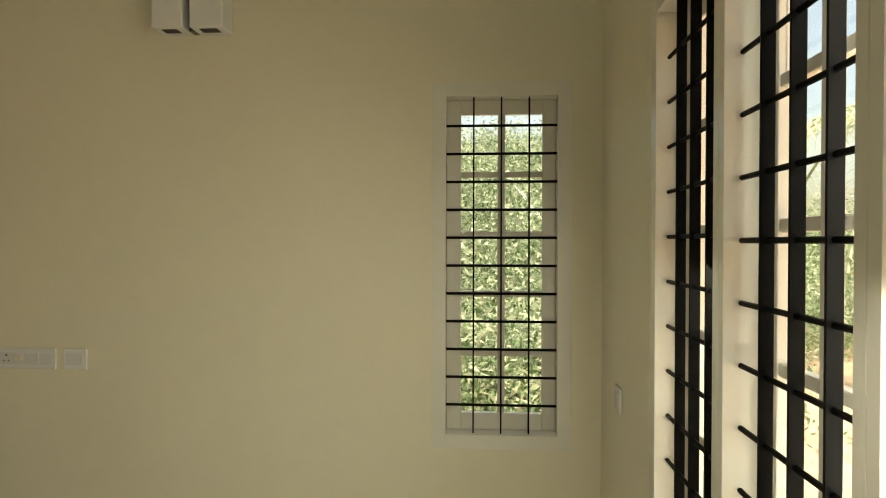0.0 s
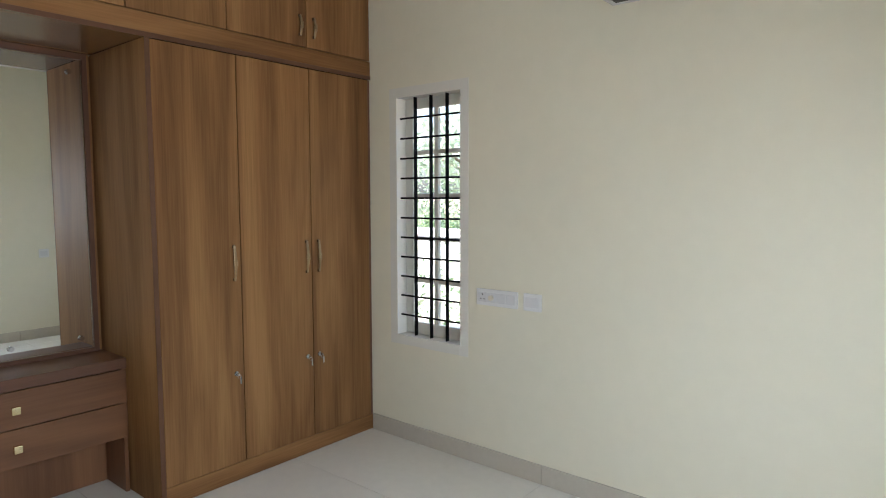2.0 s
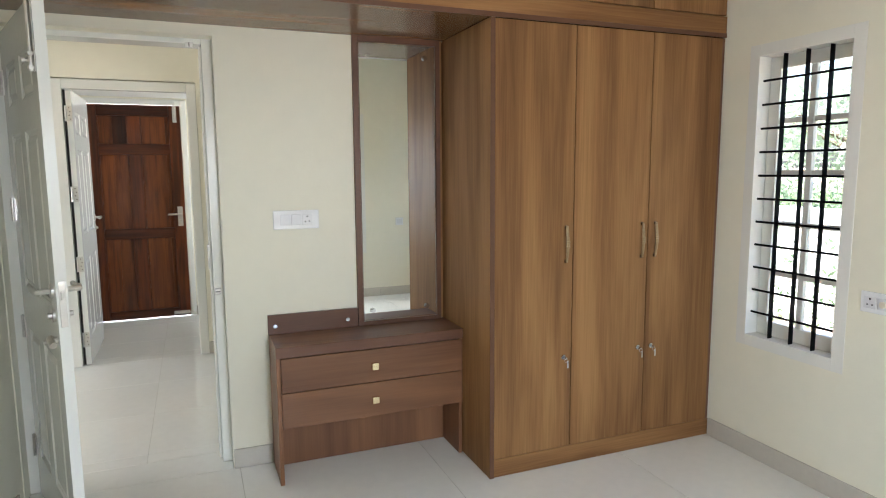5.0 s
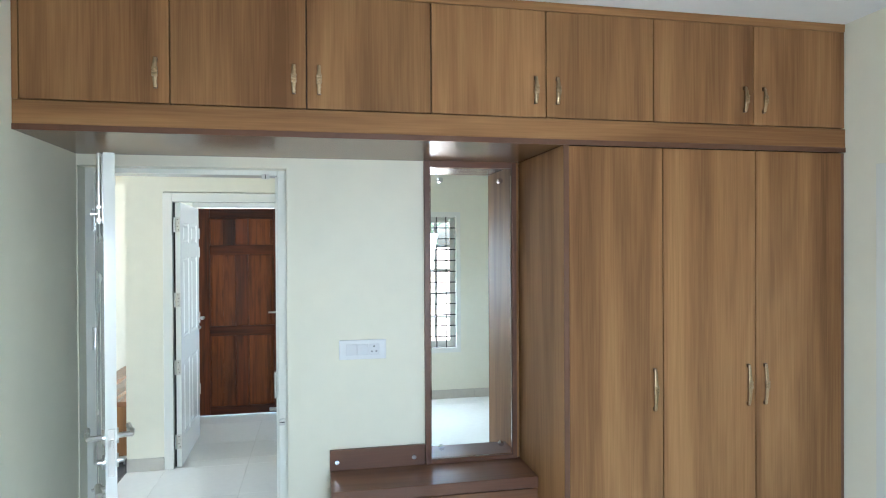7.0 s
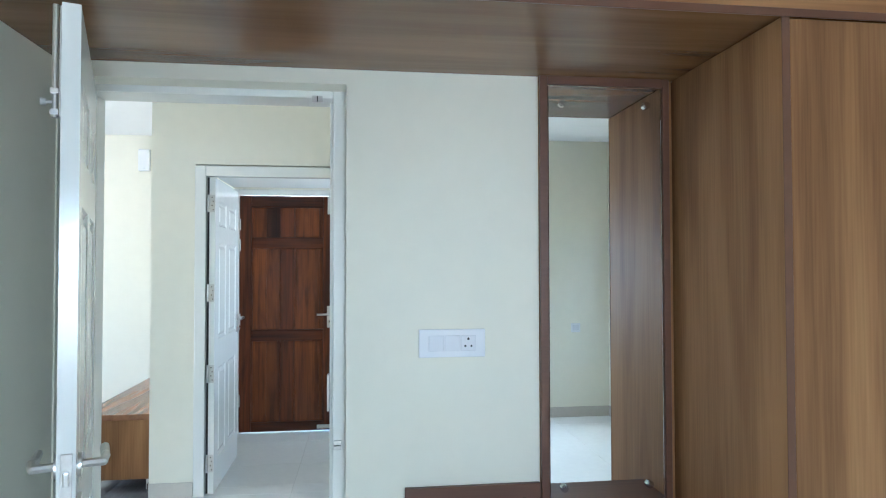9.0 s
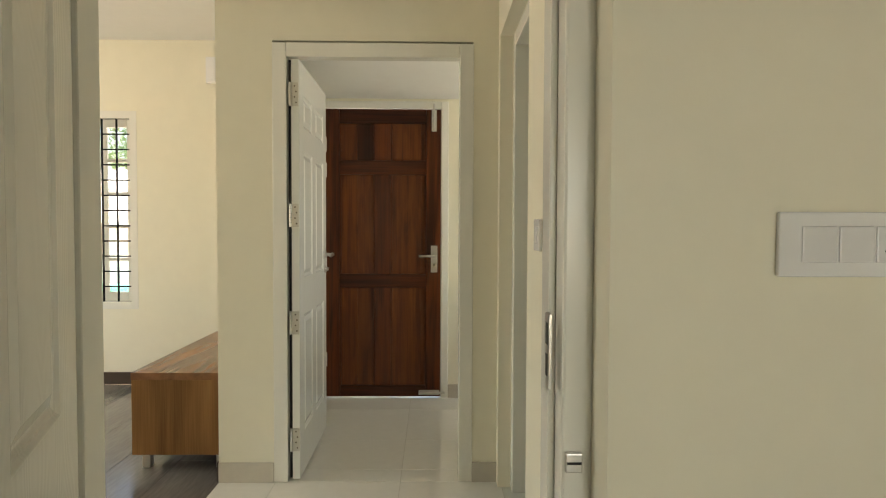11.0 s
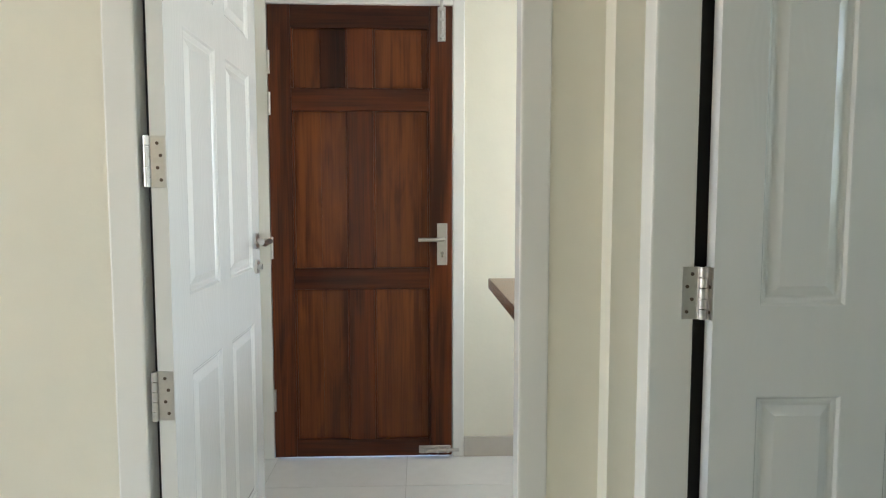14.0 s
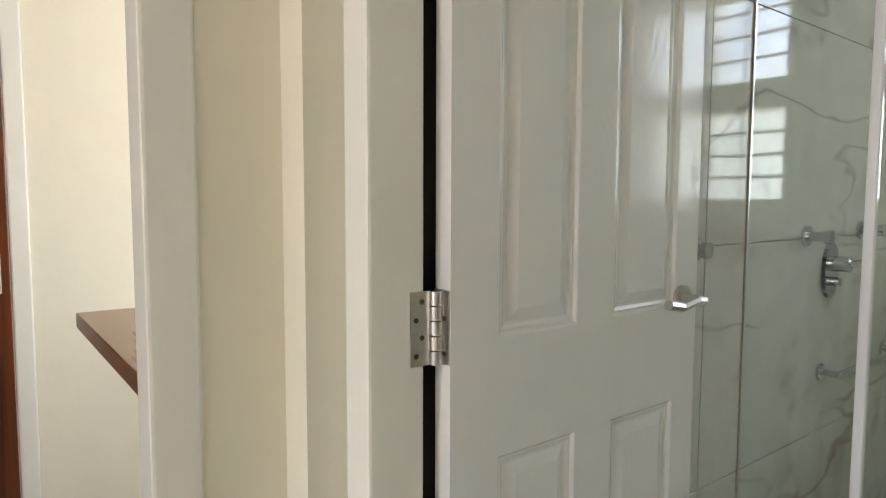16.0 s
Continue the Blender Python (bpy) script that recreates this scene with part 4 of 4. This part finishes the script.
for i in range(4):
    a = -7.785 + 0.391 * i
    part("drawer", block(a + 0.002, a + 0.389, -0.974, -0.9555, 0.09, 0.455, 0.001, 1), LAM_X, cb)
for x in (-6.27, -7.0, -7.74):
    for y in (-0.93, -0.56):
        part("leg", block(x - 0.02, x + 0.02, y - 0.02, y + 0.02, 0.001, 0.0845, 0.002, 1), STEEL, cb, "steel leg")
wb = thing("junction_box", (LX, -1.155, 2.305), "small white plastic box high on the living room wall", "wall box")
part("case", block(LX + 0.0005, LX + 0.05, -1.205, -1.108, 2.305, 2.50, 0.008), PLASTIC, wb)
part("cover_screw", rods(((LX + 0.049, -1.155, 2.325), (LX + 0.052, -1.155, 2.325), 0.006)), PLASTIC_W, wb)

# passage: wall-fixed counter
ct = thing("counter_shelf", (-6.62, 1.0, 0.87), "brown laminate counter top fixed to the passage wall", "counter")
part("slab", block(-7.0, D2X - 0.1515, 0.673, 1.998, 0.868, 0.906, 0.002, 1), LAM_X, ct)
part("bracket", block(-6.262, D2X - 0.1515, 1.5, 1.53, 0.70, 0.8675, 0.003), STEEL, ct)
av = thing("angle_valve", (D2X - 0.15, 0.74, 0.765), "small chrome angle valve under the counter", "valve")
part("flange", rods(((D2X - 0.1505, 0.74, 0.765), (D2X - 0.157, 0.74, 0.765), 0.022), seg=18), CHROME, av, "", True)
part("body", rods(((D2X - 0.155, 0.74, 0.765), (D2X - 0.235, 0.74, 0.765), 0.010), seg=14), CHROME, av, "", True)
part("tap", rods(((D2X - 0.22, 0.74, 0.765), (D2X - 0.22, 0.685, 0.765), 0.009), ((D2X - 0.22, 0.69, 0.765), (D2X - 0.22, 0.674, 0.765), 0.014), seg=14), CHROME, av, "", True)

# bathroom: window bars, mixer, bars and shower glass
bw = thing("window_8", (-5.08, 3.3, 1.2), "white-framed bathroom window of four lights with dark bars", "window", "", "structure")
for xa, xb in BATH_COLS:
    for z0, z1 in BATH_ROWS:
        part("window_frame", block(xa + 0.0015, xa + 0.025, 3.32, 3.36, z0 + 0.0015, z1 - 0.0015, 0.002, 1), WHITE, bw)
        part("window_frame", block(xb - 0.025, xb - 0.0015, 3.32, 3.36, z0 + 0.0015, z1 - 0.0015, 0.002, 1), WHITE, bw)
        for k in range(1, 4):
            z = z0 + (z1 - z0) * k / 4
            part("grille_rod", rods(((xa + 0.026, 3.34, z), (xb - 0.026, 3.34, z), 0.007), seg=8), IRON, bw, "", True)
        xm = (xa + xb) / 2
        part("grille_bar", block(xm - 0.006, xm + 0.006, 3.325, 3.331, z0 + 0.0015, z1 - 0.0015), IRON, bw)
mx = thing("shower_mixer", (BX, 2.56, 0.98), "chrome oval shower mixer on the marble tiles", "shower mixer")
bm = bmesh.new()
bmesh.ops.create_cone(bm, cap_ends=True, segments=32, radius1=1, radius2=0.96, depth=1, matrix=Matrix.Translation((BX + 0.006, 2.56, 0.98)) @ pose(0, 0, 0, 0, 90, 0) @ Matrix.Diagonal((0.088, 0.052, 0.011, 1)))
part("plate", bm, CHROME, mx, "", True)
part("cartridge", rods(((BX + 0.01, 2.56, 1.0), (BX + 0.06, 2.56, 1.0), 0.024), seg=20), CHROME, mx, "", True)
part("lever", sweep([(BX + 0.055, 2.56, 1.0), (BX + 0.075, 2.60, 1.005), (BX + 0.08, 2.66, 0.985)], 0.009), CHROME, mx, "", True)
part("diverter", rods(((BX + 0.01, 2.56, 0.945), (BX + 0.035, 2.56, 0.945), 0.014), seg=16), CHROME, mx, "", True)
for y, z, reach in ((2.39, 1.088, 0.05), (2.79, 1.096, 0.05), (1.80, 1.075, 0.022)):
    o = thing("shower_outlet", (BX, y, z), "chrome wall outlet on the marble tiles", "pipe outlet", "chrome outlets")
    part("flange", rods(((BX + 0.0005, y, z), (BX + 0.010, y, z), 0.030), seg=20), CHROME, o, "", True)
    part("spout", rods(((BX + 0.009, y, z), (BX + 0.01 + reach, y, z), 0.014), ((BX + 0.005 + reach, y, z), (BX + 0.022 + reach, y, z), 0.019), seg=16), CHROME, o, "", True)
br = thing("towel_bar", (BX, 2.53, 0.668), "chrome rail on the marble tiles", "rail")
part("post", rods(((BX + 0.0005, 2.53, 0.668), (BX + 0.008, 2.53, 0.668), 0.026), ((BX + 0.007, 2.53, 0.668), (BX + 0.06, 2.53, 0.668), 0.010), seg=18), CHROME, br, "", True)
part("post", rods(((BX + 0.0005, 3.05, 0.668), (BX + 0.008, 3.05, 0.668), 0.026), ((BX + 0.007, 3.05, 0.668), (BX + 0.06, 3.05, 0.668), 0.010), seg=18), CHROME, br, "", True)
part("bar", rods(((BX + 0.055, 2.53, 0.668), (BX + 0.055, 3.08, 0.668), 0.011), seg=14), CHROME, br, "", True)
GY = 2.05
sg = thing("shower_screen", (-5.6, GY, 0), "clear glass shower screen with a pale seal and steel clamps", "shower screen")
g1 = part("glass", block(BX + 0.0055, -5.7655, GY - 0.003, GY + 0.003, 0.003, 2.0, 0.001, 1), SHOWER, sg)
g2 = part("glass", block(-5.7420, -5.10, GY - 0.003, GY + 0.003, 0.012, 2.0, 0.001, 1), SHOWER, sg)
part("wall_channel", block(BX + 0.0005, BX + 0.0050, GY - 0.0045, GY + 0.0045, 0.003, 2.0, 0.001, 1), STEEL, sg, "thin steel wall channel")
part("seal", block(-5.7650, -5.7425, GY - 0.012, GY + 0.012, 0.003, 2.0, 0.006), PLASTIC, sg, "pale plastic seal between the panes")
for z in (0.35, 1.72):
    part("clamp", block(-5.80, -5.72, GY - 0.016, GY + 0.016, z - 0.04, z + 0.04, 0.003), STEEL, sg, "steel glass clamp")

# thin wire ends left hanging by the window grilles
def wire_end(x, y, z, dx, dy):
    w = thing("wire_end", (x, y, z), "thin pale wire end curling out beside the window grille", "wire", "wire ends")
    pts = [(x + dx * s, y + dy * s, z + 0.012 * math.sin(s * 140) - 0.10 * s) for s in (0.0, 0.008, 0.016, 0.024, 0.032, 0.042, 0.052)]
    part("strand", sweep(pts, 0.0009, 5), WHITE, w, "", True)


wire_end(-0.7412, NY + 0.035, 1.69, 0.6, -0.2)
wire_end(-0.7412, NY + 0.035, 0.905, 0.9, 0.1)
wire_end(EX + 0.03, 1.9065, 1.735, -0.5, -0.8)


# ---- outdoors ----
solid("ground", block(-900, 900, -900, 900, -0.55, -0.45), SOIL, "red earth ground round the house", "ground")


def leaves(name, centres, count, spread, size, mat, seed, label, parent=None):
    """Many small leaf blades scattered about clump centres, in one mesh."""
    rng = np.random.default_rng(seed)
    c = np.array(centres)
    at = c[rng.integers(0, len(c), count)] + rng.normal(0, 1, (count, 3)) * spread
    a = rng.normal(0, 1, (count, 3))
    a /= np.linalg.norm(a, axis=1)[:, None]
    b = np.cross(a, rng.normal(0, 1, (count, 3)))
    b /= np.linalg.norm(b, axis=1)[:, None]
    ln = (size * rng.uniform(0.6, 1.5, count))[:, None]
    vs = np.stack([at - a * ln, at + b * ln * 0.32, at + a * ln, at - b * ln * 0.32], 1).reshape(-1, 3)
    me = bpy.data.meshes.new(name)
    me.from_pydata(vs.tolist(), [], (np.arange(count)[:, None] * 4 + np.arange(4)).tolist())
    me.materials.append(mat)
    ob = new(name, me)
    if parent is not None:
        ob.parent = parent
        tagged(ob, label)
    else:
        tagged(ob, label, "plants", "", "stuff")
    return ob


rng = random.Random(4)
bank = bmesh.new()
bmesh.ops.create_grid(bank, x_segments=60, y_segments=24, size=1)
for v in bank.verts:
    u, w = v.co.x, v.co.y
    v.co = Vector((u * 26 - 3, 11.5 + w * 5, -0.5))
    cleared = min(1.0, max(0.0, (v.co.x - 1.2) / 1.5)) * 0.7
    rise = 0.6 + 1.55 * min(1.0, max(0.0, (v.co.x + 6.5) / 2.5))
    v.co.z += max(0, w + 0.75 - cleared) * rise + 0.35 * noise.noise(Vector((u * 9, w * 4, 0))) - 0.5 * cleared + 0.14 * (1 - cleared / 0.7)
solid("slope", bank, GREEN, "overgrown red earth slope behind the house", "slope", smooth=True)
cl = []
for k in range(1500):
    x, y = (rng.uniform(-16, 10) if k % 3 else rng.uniform(-3, 2.5)), rng.uniform(6.4, 16.3)
    if x < -4.5 and rng.random() < 0.72:
        continue
    if x < 2.0 + rng.uniform(-0.4, 0.4) or y > 10.5:
        cl.append((x, y, -0.3 + max(0, y - 7.75 - (3.4 if x > 2.0 else 0.0)) * (0.12 + 0.315 * min(1.0, max(0.0, (x + 6.5) / 2.5))) + rng.uniform(-0.1, 0.45)))
leaves("undergrowth", cl, 170000, (0.36, 0.30, 0.30), 0.042, LEAF, 1, "dense green undergrowth on the slope")
leaves("undergrowth_bright", cl, 190000, (0.40, 0.26, 0.36), 0.048, LEAF_B, 2, "bright yellow-green weeds on the slope")
# trees to the north-west and the east
for i, (x, y, h) in enumerate(((-9.5, 13.5, 2.4), (-6.5, 14.5, 2.4), (17.0, 13.5, 5.0), (19.5, 4.5, 5.0), (-24.0, -3.0, 5.5), (-25.0, -8.5, 6.0))):
    base = -0.5 if y < 7 else 0.4 if x < -6 else -0.5 + max(0, (y - 11.5) / 5 + 0.75) * 2.35 - 0.2
    tr = thing("tree", (x, y, base), "broad-leaved green tree with an uneven crown", "tree", "trees round the house")
    bm = bmesh.new()
    rod(bm, (x, y, base), (x + 0.1, y, base + h * 0.5), 0.16, 10, 0.10)
    limbs = []
    for k in range(7):
        a, r = k * 0.9 + i, 0.9 + 0.25 * (k % 3)
        tip = (x + math.cos(a) * r * 1.4, y + math.sin(a) * r * 1.4, base + h * (0.62 + 0.05 * k))
        rod(bm, (x + 0.1, y, base + h * (0.32 + 0.03 * k)), tip, 0.07, 7, 0.025)
        limbs.append(tip)
    part("trunk", bm, BARK, tr, "", True)
    off = Vector((x, y, base))
    crown = leaves("crown", [Vector(p) - off for p in limbs] + [Vector((0.1, 0, h * 0.8))], 5200, (0.62, 0.62, 0.55), 0.10, LEAF if i % 2 else LEAF_B, 20 + i, "", tr)
# made-up white wall that stands for the glare seen through window_1
solid("pale_backdrop_wall", block(-18.0, -4.6, 7.3, 7.48, -0.45, 0.95, 0.015), RENDERED, "low white wall added as a pale backdrop for the glare outside", "wall")
# a palm beyond the east windows
pm = thing("palm", (4.5, 8.6, -0.5), "coconut palm with drooping feathery fronds", "palm")
part("trunk", rod(bmesh.new(), (4.5, 8.6, -0.5), (4.3, 8.4, 2.9), 0.15, 12, 0.11), BARK, pm, "", True)
for k in range(11):
    a = k * 0.571
    bm = bmesh.new()
    d = Vector((math.cos(a), math.sin(a), 0))
    n = Vector((-d.y, d.x, 0))
    prev = Vector((4.3, 8.4, 2.9))
    for s in range(1, 15):
        u = s / 14
        p = Vector((4.3, 8.4, 2.9)) + d * 2.6 * u + Vector((0, 0, 0.9 * u - 2.7 * u * u))
        rod(bm, prev, p, 0.02, 5)
        for side in (1, -1):
            for q in (0.0, 0.5):
                m0 = prev.lerp(p, q)
                tip = m0 + n * side * 0.55 * (1 - 0.5 * u) + d * 0.22 + Vector((0, 0, -0.28))
                bm.faces.new([bm.verts.new(v) for v in (m0, m0 + d * 0.05, tip)])
        prev = p
    part("frond", bm, LEAF_B, pm)
# neighbour's house past the living room
hs = thing("neighbour_house", (-16.0, -4.5, -0.5), "white rendered house with a pale tiled roof", "house")
part("wall", wall_boxes("x", -16.2, -16.0, -9.0, 1.5, -0.45, 1.15, [(y, y + 0.55, z, z + 0.42) for y in (-7.9, -7.0, -5.6, -4.7, -3.3, -2.4) for z in (0.62,)]), RENDERED, hs)
part("wall", wall_boxes("y", -9.0, -8.8, -21.0, -16.2, -0.45, 1.15, []), RENDERED, hs)
part("wall", wall_boxes("y", 1.3, 1.5, -21.0, -16.2, -0.45, 1.15, []), RENDERED, hs)
for y in (-7.9, -7.0, -5.6, -4.7, -3.3, -2.4):
    wn_ = part("window", block(-16.12, -16.09, y, y + 0.55, 0.62, 1.04), HOUSE_PANE, hs)
    part("window_bar", block(-16.08, -16.05, y + 0.26, y + 0.29, 0.62, 1.04), WHITE, wn_)
    part("window_bar", block(-16.08, -16.05, y, y + 0.55, 0.81, 0.84), WHITE, wn_)
bm = bmesh.new()
for k in range(9):
    z, x = 1.15 + 0.15 * k, -15.6 - 0.34 * k
    for q in range(36):
        y = -9.3 + 0.31 * q + 0.15 * (k % 2)
        rod(bm, (x, y, z + 0.02), (x - 0.42, y, z + 0.17), 0.16, 6)
part("roof", bm, ROOFTILE, hs, "", True)
part("awning", block(-15.75, -15.3, -8.0, -1.0, -0.05, 0.08, 0.01), PALE_BLUE, hs, "green sheet")

# ---- floors and skirtings, laid piece by piece ----
def tile_run(owner, xs, ys, z0, z1, mat, gap=0.0012):
    """Tiles between grid lines xs and ys; alike tiles share their mesh."""
    made = {}
    for xa, xb in zip(xs, xs[1:]):
        for ya, yb in zip(ys, ys[1:]):
            w, d = round(xb - xa, 4), round(yb - ya, 4)
            if w < 0.012 or d < 0.012:
                continue
            if (w, d) not in made:
                made[w, d] = mesh_of("tile", block(gap - w / 2, w / 2 - gap, gap - d / 2, d / 2 - gap, z0, z1, 0.0008, 1), mat)
            ob = new("tile", made[w, d])
            ob.location = ((xa + xb) / 2, (ya + yb) / 2, 0)
            ob.parent = owner


def lines(first, step, lo, hi):
    out = [lo]
    k = math.ceil((lo - first) / step + 1e-6)
    while first + k * step < hi - 1e-6:
        out.append(first + k * step)
        k += 1
    return out + [hi]


fl = solid("floor_bedroom", block(WX - 0.22, EX, SY, NY, -0.06, -0.0025), GROUT, "pale polished tile floor of the bedroom", "floor")
tile_run(fl, lines(-2.208, 1.8, WX, EX), lines(0.785, 0.9, SY, NY), -0.0024, 0.0, TILE)
tile_run(fl, [WX - 0.22, WX], [-0.105, 0.757], -0.0024, 0.0, TILE)
fl = solid("floor_corridor", block(PX - 0.15, WX - 0.22, LN, 2.0, -0.06, -0.0025), GROUT, "pale polished tile floor of the corridor", "floor")
tile_run(fl, lines(-7.259, 0.595, D2X - 0.15, WX - 0.22), lines(0.36, 0.595, LN, 0.84), -0.0024, 0.0, TILE, 0.0008)
tile_run(fl, lines(-7.259, 0.595, PX - 0.15, D2X - 0.15), lines(0.36, 0.595, -0.30, 2.0), -0.0024, 0.0, TILE, 0.0008)
fl = solid("floor_bath", block(BX, -4.30, 0.98, 3.3, -0.058, -0.0025), GROUT, "grey tile floor of the bathroom", "floor")
tile_run(fl, lines(BX, 0.6, BX, -4.30), lines(0.98, 0.6, 0.84, 3.3), -0.0024, 0.0, MARBLE)
fl = solid("floor_living", block(LX, -4.18, -4.5, LN - 0.0005, -0.062, -0.0045), BLACK, "dark grey plank tile floor of the living room", "floor")
for r, (ya, yb) in enumerate(zip(lines(-0.505, 0.3, -4.5, LN), lines(-0.505, 0.3, -4.5, LN)[1:])):
    tile_run(fl, lines(LX + 0.4 * (r % 3), 1.2, LX, -4.18), [ya, yb], -0.0044, -0.002, PLANK, 0.0015)


def skirting(axis, face, out, lines_, h=0.095, mat=SKIRT, lab="pale tile skirting", th=0.011):
    sk = thing("baseboard", (0, 0, 0), lab, "skirting", "", "structure")
    for a, b in zip(lines_, lines_[1:]):
        lo, hi = sorted((face + out * 0.0003, face + out * th))
        g = 0.0008
        bm = block(lo, hi, a + g, b - g, 0.0005, h, 0.0012, 1) if axis == "x" else block(a + g, b - g, lo, hi, 0.0005, h, 0.0012, 1)
        part("skirting_tile", bm, mat, sk)


skirting("y", NY, -1, lines(-2.208, 1.2, FX + 0.002, EX - 0.012))
skirting("x", EX, -1, lines(0.785, 0.9, SY + 0.012, NY))
skirting("y", SY, 1, lines(-2.208, 1.2, WX + 0.1, EX))
skirting("x", WX, 1, [0.760, 0.943])
skirting("y", CN, -1, lines(-4.6, 0.6, -5.13, -4.19))
skirting("x", D2X, 1, [LN, -0.242])
skirting("x", D2X, 1, [0.702, CN])
skirting("x", PX, 1, [0.624, 1.2, 1.8])
skirting("x", LX, 1, lines(-1.2, 0.6, -4.48, LN), 0.095, SKIRT_DARK, "dark brown skirting in the living room")
skirting("y", LN, -1, lines(-7.2, 0.6, LX + 0.012, D2X), 0.095, SKIRT_DARK, "dark brown skirting in the living room")

# marble wall tiles of the bathroom
wt = thing("wall_tiles", (BX, 2.1, 0), "large polished grey marble wall tiles with brown veins", "wall tiles", "", "structure")
for za, zb in ((0.0, 0.48), (0.48, 1.08), (1.08, 1.68), (1.68, 2.28), (2.28, CZ - 0.002)):
    for ya, yb in ((0.984, 1.86), (1.86, 3.06), (3.06, 3.298)):
        part("tile", block(BX - 0.0115, BX, ya + 0.0012, yb - 0.0012, za + 0.0012, zb - 0.0012, 0.0008, 1), MARBLE, wt)
    for xa, xb in ((BX + 0.001, -5.56), (-5.14, -5.02), (-4.60, -4.31)):
        part("tile", block(xa, xb - 0.0012, 3.288, 3.2995, za + 0.0012, zb - 0.0012, 0.0008, 1), MARBLE, wt)
